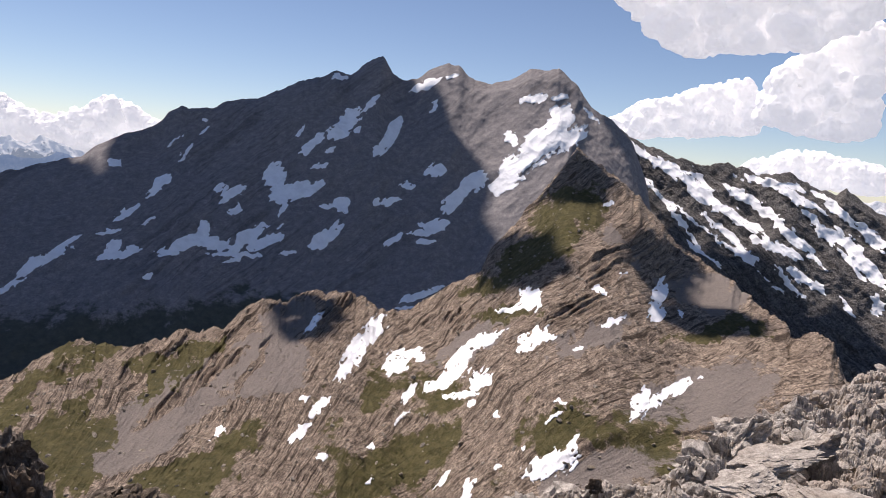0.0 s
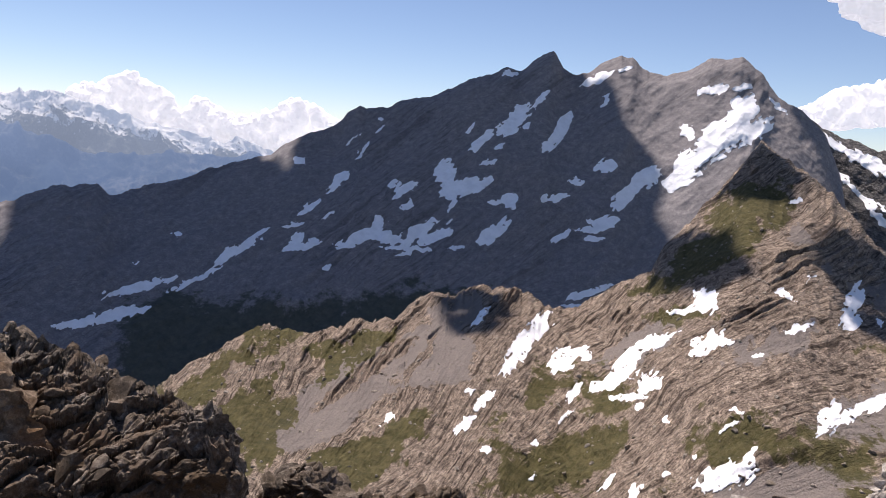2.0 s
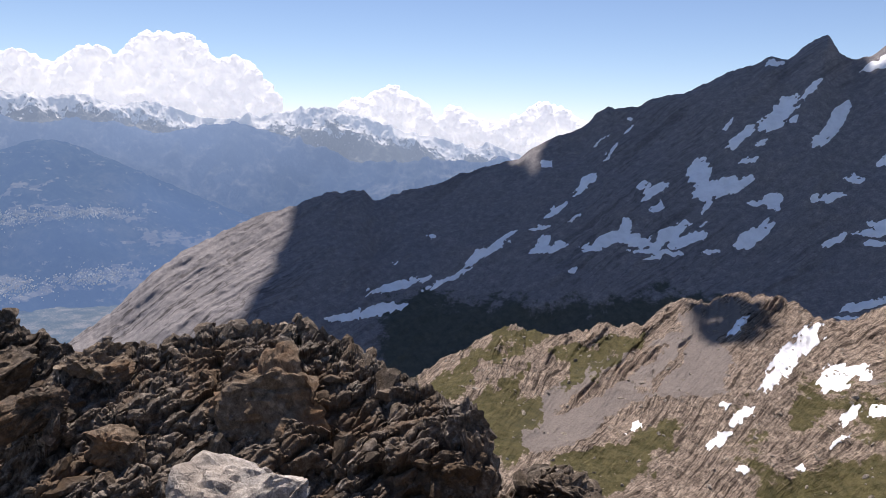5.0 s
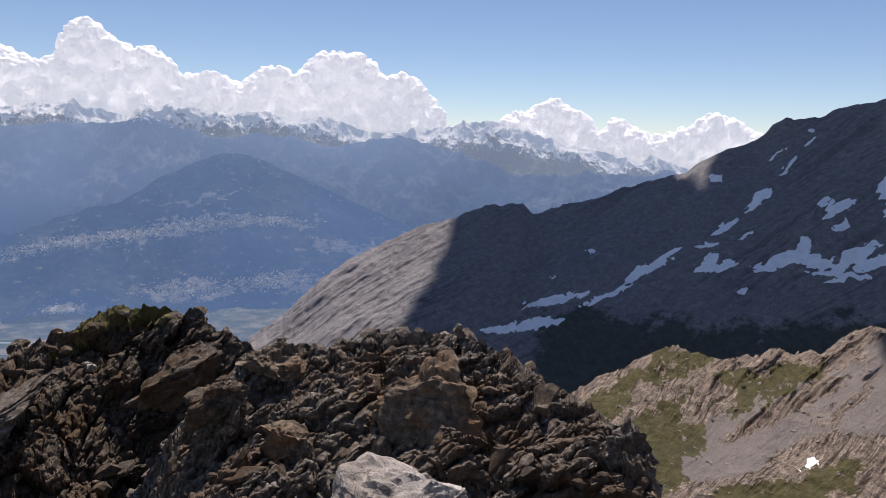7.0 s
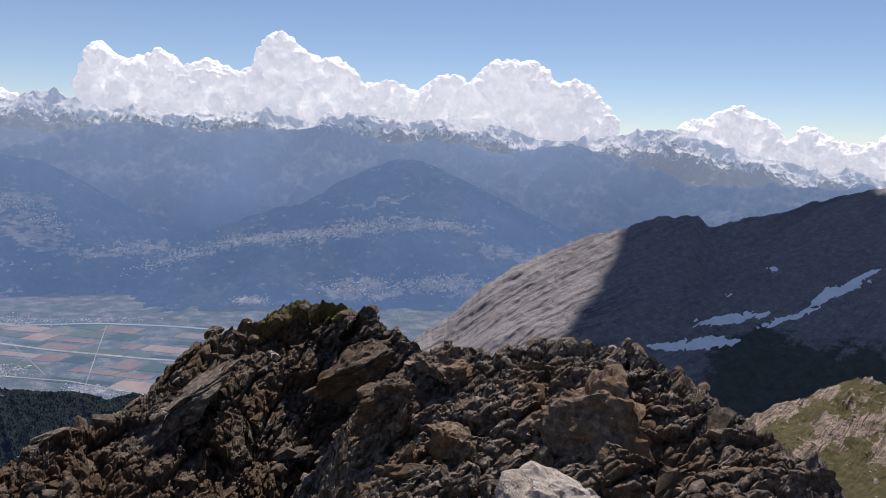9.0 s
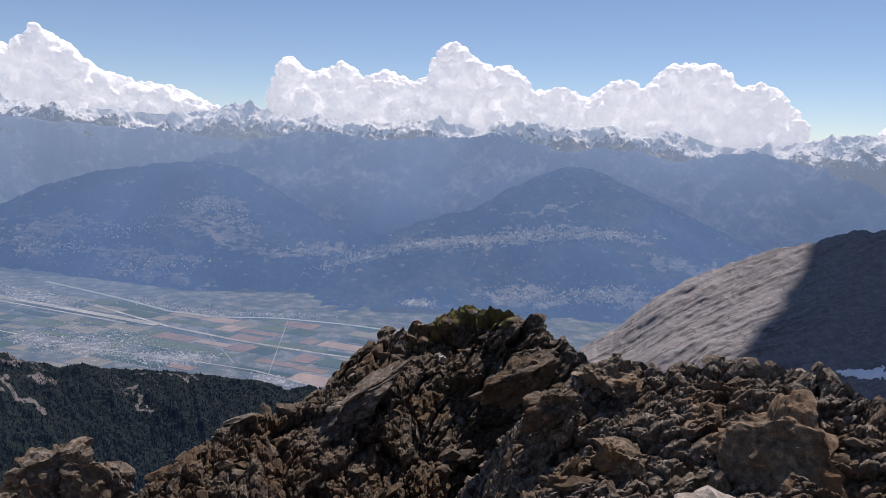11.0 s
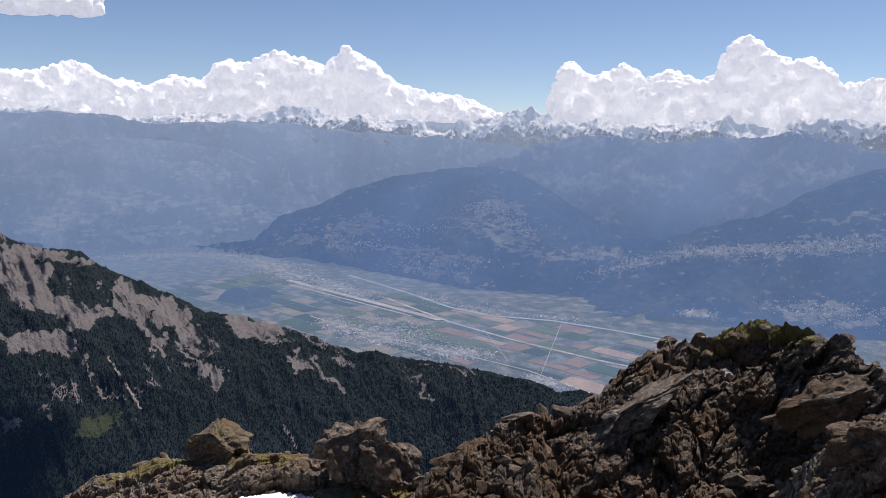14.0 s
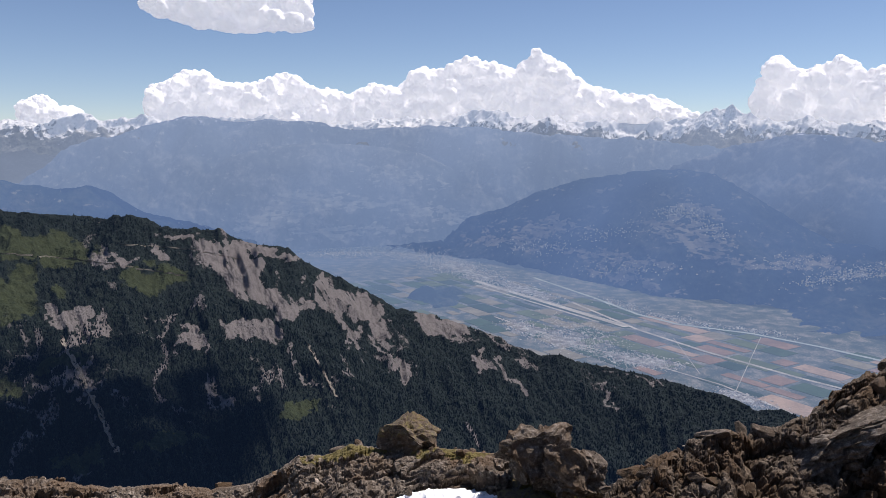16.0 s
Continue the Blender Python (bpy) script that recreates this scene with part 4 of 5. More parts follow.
tagged(main, "dark grey rocky mountain with snow patches under cloud shade", "mountain", kind="structure")
snowy = slope("snowy_ridge", [(8, 3)] + SNOWY + [(36, -2)], 2250, -17, 1750, M_RIDGE, step=0.085, nv=180,
              folds=folded(-36, 0.5, 12), relief=mountain_relief(150.0, 42.0, 20, -40, 40.0, 2, 0.15), jag=0.12, seed=2)
tagged(snowy, "dark ridge streaked with long snow bands", "mountain", kind="structure")
near = slope("near_ridge", NEAR, [(-42, 420), (-25, 560), (-8, 640), (-3, 640), (10, 820), (20, 700), (32, 420)], -31, [(-42, 240), (0, 300), (32, 220)],
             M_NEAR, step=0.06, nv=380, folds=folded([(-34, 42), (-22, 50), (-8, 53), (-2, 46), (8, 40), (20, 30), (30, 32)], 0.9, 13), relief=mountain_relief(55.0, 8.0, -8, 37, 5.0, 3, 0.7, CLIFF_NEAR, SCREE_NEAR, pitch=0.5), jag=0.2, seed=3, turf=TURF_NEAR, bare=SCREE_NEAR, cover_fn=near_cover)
tagged(near, "sunlit limestone ridge with turf, scree and snow patches", "mountain", kind="structure")
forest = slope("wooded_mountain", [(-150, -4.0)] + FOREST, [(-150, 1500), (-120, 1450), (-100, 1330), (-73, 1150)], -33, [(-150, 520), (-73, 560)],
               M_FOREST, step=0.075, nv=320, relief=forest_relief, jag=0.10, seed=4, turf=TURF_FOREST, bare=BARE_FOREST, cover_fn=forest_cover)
tagged(forest, "dark wooded mountainside with pale cliffs and clearings", "mountain", kind="structure")


def meadows(spots):
    """Terraces of meadow and vineyard between the woods."""
    def fn(A, EL, V, cov, P):
        cov[..., 0] = blobs(A, EL, spots) * 0.75
        return cov
    return fn


HILL_MEADOWS = [(-85.6, -4.4, 1.6, 0.7, -20), (-86.1, -6.4, 2.6, 0.9, -10), (-84.5, -7.6, 3.2, 0.5, -15), (-91.2, -3.3, 0.9, 0.2, 30), (-96.5, -6.5, 3.0, 0.7, 0),
                (-99.5, -7.4, 2.5, 0.5, 0), (-79.0, -8.4, 3.0, 0.4, 6), (-91.0, -8.6, 4.0, 0.5, -6), (-90.0, -10.0, 3.5, 0.4, -14)]
DOME_MEADOWS = [(-75.5, -8.9, 3.0, 0.45, 14), (-70.2, -7.9, 2.6, 0.4, 6), (-65.0, -7.2, 3.0, 0.45, 5), (-60.8, -6.6, 3.2, 0.6, 5), (-56.0, -6.4, 2.8, 0.45, 0),
                (-61.0, -4.6, 2.4, 0.25, 14), (-62.0, -11.3, 3.0, 0.7, 0), (-55.5, -10.8, 3.0, 0.6, 4), (-70.6, -12.2, 1.3, 0.3, 0), (-51.0, -8.4, 3.0, 0.5, -8)]


def snow_above(level, soft):
    def fn(A, EL, V, cov, P):
        cov[..., 2] = np.clip((EL - level) / soft, -1, 1) * 0.5 + 0.35
        return cov
    return fn


def snow_crest(A, EL, V, cov, P):
    """Snow that thickens towards the crest."""
    cov[..., 2] = np.clip((V - 0.42) / 0.45, -1, 1) * 0.5 + 0.36
    return cov


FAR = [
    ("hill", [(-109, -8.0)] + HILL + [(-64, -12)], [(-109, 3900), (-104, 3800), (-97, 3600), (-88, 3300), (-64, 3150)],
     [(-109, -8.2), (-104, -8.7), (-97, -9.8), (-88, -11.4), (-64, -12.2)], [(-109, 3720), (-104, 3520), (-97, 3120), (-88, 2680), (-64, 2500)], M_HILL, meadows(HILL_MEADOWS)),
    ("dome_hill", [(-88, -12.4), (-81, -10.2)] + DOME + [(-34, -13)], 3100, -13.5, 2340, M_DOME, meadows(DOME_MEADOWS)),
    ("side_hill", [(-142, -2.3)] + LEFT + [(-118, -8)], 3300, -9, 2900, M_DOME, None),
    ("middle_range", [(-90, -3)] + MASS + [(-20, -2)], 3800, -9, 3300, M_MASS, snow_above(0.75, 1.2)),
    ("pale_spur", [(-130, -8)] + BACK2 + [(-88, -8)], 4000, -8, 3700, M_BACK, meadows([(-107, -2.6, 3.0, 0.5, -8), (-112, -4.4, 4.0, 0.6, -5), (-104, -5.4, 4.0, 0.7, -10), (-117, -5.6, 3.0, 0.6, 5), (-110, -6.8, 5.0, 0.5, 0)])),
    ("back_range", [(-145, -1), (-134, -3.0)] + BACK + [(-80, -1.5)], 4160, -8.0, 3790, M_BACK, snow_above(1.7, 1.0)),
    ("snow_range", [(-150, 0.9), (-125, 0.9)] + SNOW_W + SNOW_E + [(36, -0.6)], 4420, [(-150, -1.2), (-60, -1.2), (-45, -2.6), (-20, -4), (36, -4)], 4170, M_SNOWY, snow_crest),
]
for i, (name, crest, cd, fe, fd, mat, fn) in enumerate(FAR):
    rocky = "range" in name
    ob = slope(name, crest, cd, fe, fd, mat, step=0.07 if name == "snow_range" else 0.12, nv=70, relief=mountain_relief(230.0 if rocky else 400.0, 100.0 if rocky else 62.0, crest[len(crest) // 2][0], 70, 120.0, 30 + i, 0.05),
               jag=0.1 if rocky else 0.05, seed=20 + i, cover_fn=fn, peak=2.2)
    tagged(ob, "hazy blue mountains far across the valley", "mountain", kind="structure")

# ---------- old snow on the mountains ----------
bpy.context.view_layer.update()


def land_tree(ob):
    me = ob.data
    return BVHTree.FromPolygons([v.co for v in me.vertices], [p.vertices[:] for p in me.polygons])


TREES = {ob.name: land_tree(ob) for ob in (main, snowy, near, forest)}


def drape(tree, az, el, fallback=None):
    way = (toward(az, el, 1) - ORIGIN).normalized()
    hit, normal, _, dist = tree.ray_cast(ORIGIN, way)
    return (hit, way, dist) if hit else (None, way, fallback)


def snow_fields(tree, spots, lift, cell, label, seed, ragged=0.8, fall=55.0):
    """Fields of old snow on a slope, each one a mesh of its own, with ragged melted edges drawn out down the fall of the slope."""
    box = np.array(spots)
    reach = box[:, 2].max() + 0.4
    a0, a1, e0, e1 = box[:, 0].min() - reach, box[:, 0].max() + reach, box[:, 1].min() - reach, box[:, 1].max() + reach
    az, el = np.arange(a0, a1, cell), np.arange(e0, e1, cell)
    A, E = np.meshgrid(az, el, indexing="ij")
    near_by = np.zeros(A.shape, dtype=bool)
    for a, e, long, wide, rise in spots:
        r = long * 1.25 + 0.45
        near_by |= (np.abs(A - a) < r / math.cos(radians(e))) & (np.abs(E - e) < r)
    PA, PE = A[near_by], E[near_by]
    q = np.stack([PA, PE, np.zeros(PA.shape)], -1)
    WA = PA + 0.3 * ragged * fbm(q * 1.9, 4, seed, 0.6)
    WE = PE + 0.2 * ragged * fbm(q * 1.9 + 4.4, 4, seed + 1, 0.6)
    f = np.full(PA.shape, -9.0)
    for a, e, long, wide, rise in spots:
        c, s = math.cos(radians(rise)), math.sin(radians(rise))
        dx, dy = (WA - a) * math.cos(radians(e)), WE - e
        f = np.maximum(f, 1.12 - ((dx * c + dy * s) / long) ** 2 - ((dy * c - dx * s) / wide) ** 2)
    c, s = math.cos(radians(fall)), math.sin(radians(fall))
    fingers = np.stack([(PA * c + PE * s) * 1.5, (PE * c - PA * s) * 5.0, np.zeros(PA.shape)], -1)
    f = f + ragged * (0.85 * fbm(fingers, 3, seed + 2, 0.5) + 0.3 * fbm(q * 4.5, 3, seed + 3, 0.5) - 0.08)
    F = np.full(A.shape, -9.0)
    F[near_by] = f
    inside = F > 0
    some = inside[:-1, :-1] | inside[1:, :-1] | inside[1:, 1:] | inside[:-1, 1:]
    todo = {(int(i), int(j)) for i, j in np.argwhere(some)}
    flecks, fleck_faces = [], []
    while todo:
        start = todo.pop()
        heap, field = [start], [start]
        while heap:
            i, j = heap.pop()
            for n, p, r in (((i + 1, j), (i + 1, j), (i + 1, j + 1)), ((i - 1, j), (i, j), (i, j + 1)), ((i, j + 1), (i, j + 1), (i + 1, j + 1)), ((i, j - 1), (i, j), (i + 1, j))):
                if n in todo and (inside[p] or inside[r]):
                    todo.discard(n)
                    heap.append(n)
                    field.append(n)
        if len(field) < 4:
            continue
        index, where, faces = {}, [], []

        def corner(key, a, e, deep):
            if key not in index:
                index[key] = len(where)
                where.append((a, e, deep))
            return index[key]

        for i, j in field:
            ring = [(i, j), (i + 1, j), (i + 1, j + 1), (i, j + 1)]
            face = []
            for k in range(4):
                p, r = ring[k], ring[(k + 1) % 4]
                fp, fr = F[p], F[r]
                if fp > 0:
                    face.append(corner(p, az[p[0]], el[p[1]], fp))
                if (fp > 0) != (fr > 0):
                    t = fp / (fp - fr)
                    face.append(corner((min(p, r), max(p, r)), az[p[0]] + t * (az[r[0]] - az[p[0]]), el[p[1]] + t * (el[r[1]] - el[p[1]]), -1))
            if len(face) > 2:
                faces.append(face)
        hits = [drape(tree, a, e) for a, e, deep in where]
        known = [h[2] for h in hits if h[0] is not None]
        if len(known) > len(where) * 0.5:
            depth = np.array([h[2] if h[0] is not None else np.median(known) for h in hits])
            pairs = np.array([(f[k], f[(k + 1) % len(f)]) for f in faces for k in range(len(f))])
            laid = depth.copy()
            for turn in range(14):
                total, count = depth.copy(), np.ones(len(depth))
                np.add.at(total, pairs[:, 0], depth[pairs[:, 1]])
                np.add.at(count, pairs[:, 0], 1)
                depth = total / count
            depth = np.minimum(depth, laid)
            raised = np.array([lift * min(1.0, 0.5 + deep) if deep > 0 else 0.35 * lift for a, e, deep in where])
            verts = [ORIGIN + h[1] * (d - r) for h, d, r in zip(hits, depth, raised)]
            if len(field) > 14:
                tagged(mesh_object("snow_patch", verts, faces, M_SNOW), label, "snow patch", group="snow patches")
            else:
                fleck_faces += [[k + len(flecks) for k in face] for face in faces]
                flecks += verts
    if flecks:
        tagged(mesh_object("snow_flecks", flecks, fleck_faces, M_SNOW), "small flecks of old snow left in hollows", "snow", kind="stuff")


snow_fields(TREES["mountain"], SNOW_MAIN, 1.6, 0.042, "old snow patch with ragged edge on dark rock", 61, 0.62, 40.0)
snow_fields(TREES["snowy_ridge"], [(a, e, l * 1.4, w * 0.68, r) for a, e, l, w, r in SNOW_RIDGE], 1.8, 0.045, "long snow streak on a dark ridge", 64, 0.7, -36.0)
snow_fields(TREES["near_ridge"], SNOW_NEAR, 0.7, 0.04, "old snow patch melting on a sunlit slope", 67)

# ---------- the valley: fields, roads, river, towns ----------


def on_floor(az, el, lift=0.6):
    d = (EYE - FLOOR_Z) / math.tan(radians(-el))
    return Vector((d * math.sin(radians(az)), d * math.cos(radians(az)), FLOOR_Z + lift))


def strip(name, way, width, mat, lift, label):
    """A road or river on the valley floor, of even width."""
    pts = [on_floor(a, e, lift) for a, e in way]
    verts, faces = [], []
    for i, p in enumerate(pts):
        d = (pts[min(i + 1, len(pts) - 1)] - pts[max(i - 1, 0)]).normalized()
        side = Vector((-d.y, d.x, 0)) * width / 2
        verts += [p + side, p - side]
        if i:
            k = 2 * i
            faces.append((k - 2, k - 1, k + 1, k))
    ob = mesh_object(name, verts, faces, mat)
    return tagged(ob, label, name.replace("_", " "), kind="structure")


strip("river", [(-97, -10.2), (-92.46, -11.57), (-89.09, -12.67), (-86.21, -13.2), (-81.13, -13.44), (-76.72, -13.87), (-72.67, -14.34), (-66, -15)], 13, M_RIVER, 2.2, "pale river running straight along the valley")
strip("motorway", [(-94, -12.0), (-89.05, -13.78), (-84.11, -15.0), (-78, -16.1), (-72.75, -16.75), (-66, -17.6)], 11, M_ROAD, 1.8, "pale motorway crossing the fields")
strip("runway", [(-101.5, -10.5), (-89.88, -13.6)], 26, M_ROAD, 1.6, "long pale airport runway on the valley floor")
strip("taxiway", [(-101.5, -10.8), (-92.0, -13.35)], 9, M_ROAD, 1.4, "pale strip beside the runway")
strip("road", [(-100, -13.2), (-94, -15.0), (-88, -16.2), (-83, -17.2), (-78, -18.6)], 6, M_ROAD, 1.4, "pale country road through villages and fields")
strip("road", [(-86.5, -14.2), (-84.5, -16.6)], 1.8, M_ROAD, 1.3, "pale cross road between fields")
strip("road", [(-80.5, -13.6), (-82.0, -17.6)], 1.8, M_ROAD, 1.3, "pale cross road between fields")

rng = random.Random(11)
v0, v1 = on_floor(-89.05, -13.78), on_floor(-72.75, -16.75)
axis = (v1 - v0).normalized()
cross = Vector((-axis.y, axis.x, 0))
for band in range(-10, 11):
    x = -1100.0
    while x < 900:
        long = rng.uniform(45, 135)
        c = v0 + axis * (x + long / 2) + cross * (band * 68.0 + rng.uniform(-6, 6))
        dist = math.hypot(c.x, c.y)
        az = math.degrees(math.atan2(c.x, c.y))
        el = -math.degrees(math.atan2(EYE - FLOOR_Z, dist))
        if -112 < az < -66 and -19.5 < el < -8.6 and rng.random() < 0.85 and el < np.interp(az, [-112, -104, -92.5, -86, -81, -72], [-8.4, -9.6, -11.8, -13.2, -13.4, -14.4]):
            hl, hw = long / 2 - 2.5, rng.choice((31.5, 31.5, 26.0, 15.0))
            q = [c + axis * sx * hl + cross * sy * hw for sx, sy in ((-1, -1), (1, -1), (1, 1), (-1, 1))]
            top = [(p.x, p.y, FLOOR_Z + 0.9) for p in q]
            low = [(p.x, p.y, FLOOR_Z - 0.5) for p in q]
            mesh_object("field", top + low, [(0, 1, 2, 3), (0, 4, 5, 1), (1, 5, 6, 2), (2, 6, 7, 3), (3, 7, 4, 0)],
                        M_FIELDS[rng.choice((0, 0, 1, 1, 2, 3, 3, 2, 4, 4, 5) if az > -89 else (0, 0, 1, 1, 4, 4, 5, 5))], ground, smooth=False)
        x += long + (0 if rng.random() < 0.8 else 8)



def knoll_height(x, y, r):
    """A low wooded hill, drawn out along the valley."""
    c, t = Vector((-0.968, -0.25)), 2560.0
    u, w = x * c.x + y * c.y - t, x * c.y - y * c.x
    q = (u / 150.0) ** 2 + (w / 100.0) ** 2 + 0.5 * fbm(np.stack([x, y, 0 * x], -1) / 70.0, 3, 62)
    return FLOOR_Z - 6 + 34 * np.maximum(1 - q, -0.3) + 6 * fbm(np.stack([x, y, 0 * x], -1) / 40.0, 4, 61)


u_, w_ = np.meshgrid(np.linspace(-230, 230, 70), np.linspace(-150, 150, 40), indexing="ij")
x_, y_ = -0.968 * (u_ + 2560) - 0.25 * w_, -0.25 * (u_ + 2560) + 0.968 * w_
wooded_hill = mesh_object("wooded_hill", np.stack([x_, y_, knoll_height(x_, y_, 0)], -1).reshape(-1, 3), grid_faces(70, 40), far_material("hazy_copse", WOODS, 60.0, 0.66, (0.15, 0.24, 0.42)))
tagged(wooded_hill, "low dark wooded hill on the valley floor", "hill", kind="structure")

FAR_TREES = [land_tree(bpy.data.objects[k]) for k in ("hill", "dome_hill", "ground")]


def houses(spots, count, size, seed, label):
    """A far town: many small pale houses."""
    rng = random.Random(seed)
    verts, faces = [], []
    for k in range(count):
        a, e, long, wide, rise = spots[int(rng.random() ** 1.2 * len(spots))]
        x, y = rng.gauss(0, long * 0.6), rng.gauss(0, wide * 0.8)
        c, s = math.cos(radians(rise)), math.sin(radians(rise))
        a, e = a + x * c - y * s, e + x * s + y * c
        hits = [h for h in (drape(t, a, e) for t in FAR_TREES) if h[0] is not None]
        if not hits:
            continue
        p = min(hits, key=lambda h: h[2])[0]
        w, d, h = (0.72 * size * rng.uniform(0.5, 1.3) * f for f in (1.0, 0.8, 0.55))
        if rng.random() < 0.04:
            w, d = w * 3, d * 2
        t = rng.uniform(0, 3.14)
        ux, uy = Vector((math.cos(t), math.sin(t), 0)), Vector((-math.sin(t), math.cos(t), 0))
        o = len(verts)
        for z in (-1.5, h):
            verts += [p + ux * sx * w / 2 + uy * sy * d / 2 + Vector((0, 0, z)) for sx, sy in ((-1, -1), (1, -1), (1, 1), (-1, 1))]
        verts += [p + ux * sx * w / 2 + Vector((0, 0, h * 1.5)) for sx in (-1, 1)]
        faces += [(o, o + 1, o + 5, o + 4), (o + 1, o + 2, o + 6, o + 5), (o + 2, o + 3, o + 7, o + 6), (o + 3, o, o + 4, o + 7),
                  (o + 4, o + 5, o + 9, o + 8), (o + 6, o + 7, o + 8, o + 9), (o + 5, o + 6, o + 9), (o + 7, o + 4, o + 8)]
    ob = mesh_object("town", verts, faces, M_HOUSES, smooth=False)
    return tagged(ob, label, "town", kind="stuff")


houses([(-103.3, -9.3, 2.6, 0.35, -12), (-107.6, -8.3, 2.8, 0.3, -8), (-111.1, -8.2, 2.5, 0.25, 0), (-101.1, -10.2, 2.2, 0.3, -14), (-97.5, -11.2, 1.8, 0.25, -14)], 5200, 5.4, 1, "pale city spread along the valley")
houses([(-94.5, -14.9, 2.2, 0.35, -10), (-90.0, -15.9, 2.2, 0.3, -8), (-88.1, -16.0, 1.8, 0.3, -5), (-97.5, -14.0, 1.5, 0.3, -10), (-93.0, -14.2, 3.0, 0.5, -12), (-81.5, -18.0, 1.5, 0.2, -8)], 4600, 4.2, 2, "small pale houses of a village on the valley floor")
houses([(-86.0, -12.9, 2.5, 0.2, -6), (-90.3, -12.0, 1.5, 0.2, -10), (-80.5, -13.2, 2.0, 0.12, -3)], 700, 4.5, 3, "small pale houses along the river")
houses([(-70.2, -7.7, 2.2, 0.22, 6), (-66.0, -7.3, 2.5, 0.22, 5), (-61.8, -6.7, 2.6, 0.35, 5), (-56.7, -6.4, 2.4, 0.25, 0), (-75.5, -8.9, 2.5, 0.3, 14)], 2600, 4.6, 4, "pale hillside villages on a terrace across the valley")
houses([(-62.2, -11.3, 2.6, 0.45, 0), (-56.0, -10.8, 2.4, 0.4, 4), (-70.6, -12.2, 1.0, 0.2, 0)], 1100, 4.6, 5, "scattered pale houses at the foot of the hill")
houses([(-86.5, -5.0, 1.4, 0.3, 0), (-84.3, -6.0, 1.4, 0.4, -30), (-96.8, -7.9, 2.5, 0.5, 0), (-90.4, -9.2, 3.5, 0.5, 0), (-78.9, -8.2, 2.5, 0.4, 5), (-92, -6.8, 3, 0.5, 10)], 900, 4.8, 6, "scattered hamlets on the wooded hill")

# ---------- spruces on the wooded mountain ----------


def spruces(count, seed):
    rng = random.Random(seed)
    tree = TREES["wooded_mountain"]
    clear = np.array([(rng.uniform(-138, -74), rng.uniform(-27, -4.5)) for k in range(count)])
    open_land = np.maximum(blobs(clear[:, 0], clear[:, 1], TURF_FOREST), blobs(clear[:, 0], clear[:, 1], BARE_FOREST))
    verts, faces = [], []
    for (a, e), bare in zip(clear.tolist(), open_land.tolist()):
        if rng.random() < bare * 1.7 - 0.1:
            continue
        p, way, dist = drape(tree, a, e)
        if p is None:
            continue
        h = rng.uniform(1.6, 3.6)
        r = h * rng.uniform(0.26, 0.4)
        o, t = len(verts), rng.uniform(0, 1)
        for k in range(6):
            ang = t + k * math.pi / 3
            rr = r * rng.uniform(0.75, 1.2)
            verts.append((p.x + rr * math.cos(ang), p.y + rr * math.sin(ang), p.z - 0.5 + rng.uniform(-0.4, 0.6)))
        verts.append((p.x, p.y, p.z + h))
        faces += [(o + k, o + (k + 1) % 6, o + 6) for k in range(6)]
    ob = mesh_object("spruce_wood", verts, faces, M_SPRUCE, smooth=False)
    return tagged(ob, "dark green spruce wood covering the mountainside", "trees", kind="stuff")


spruces(62000, 8)



def track(way, width, label):
    """A pale track or stream bed laid over the wooded mountain."""
    verts, faces = [], []
    for (a0, e0), (a1, e1) in zip(way, way[1:]):
        for k in range(12):
            a, e = a0 + (a1 - a0) * k / 12, e0 + (e1 - e0) * k / 12
            p, direction, dist = drape(TREES["wooded_mountain"], a + 0.05 * math.sin(k * 1.7 + a), e + 0.05 * math.sin(k * 2.3 + e))
            if p is None:
                continue
            side = Vector((0, 0, 1)).cross(direction).normalized()
            if abs(a1 - a0) > abs(e1 - e0):
                side = Vector((0, 0, 1))
            p = p - direction * 1.2
            verts += [p + side * width / 2, p - side * width / 2]
            if len(verts) > 2:
                o = len(verts)
                faces.append((o - 4, o - 3, o - 1, o - 2))
    return tagged(mesh_object("track", verts, faces, M_TRACK), label, "track", kind="structure")


M_TRACK = crag_material("track_gravel", (0.16, 0.14, 0.12), (0.26, 0.235, 0.2), (0.36, 0.33, 0.29), (0.2, 0.18, 0.15), size=8.0)
track([(-135.5, -7.1), (-131.0, -7.8), (-126.0, -8.9), (-123.0, -9.6)], 2.4, "pale gravel track across the alp")
track([(-128.0, -7.0), (-123.0, -7.6), (-118.6, -8.7)], 2.0, "pale gravel track below the cliff")
track([(-131.6, -13.0), (-130.6, -15.5), (-129.4, -18.5), (-128.4, -21.5)], 5.0, "pale dry stream bed down the woods")
track([(-114.6, -14.8), (-113.4, -17.0), (-112.2, -19.2)], 3.0, "thin pale gully down the woods")

# ---------- clouds ----------


def puff_sphere(fine):
    bm = bmesh.new()
    bmesh.ops.create_icosphere(bm, subdivisions=fine, radius=1)
    v = np.array([x.co[:] for x in bm.verts])
    f = np.array([[x.index for x in face.verts] for face in bm.faces])
    bm.free()
    return v, f


BALL2, BALL3, BALL4, BALL5 = (puff_sphere(k) for k in (2, 3, 4, 5))


SWELL = [bpy.data.textures.new(k, "CLOUDS") for k in ("swell", "billow")]
SWELL[0].noise_scale, SWELL[0].noise_depth = 95.0, 3
SWELL[1].noise_scale, SWELL[1].noise_depth = 34.0, 2


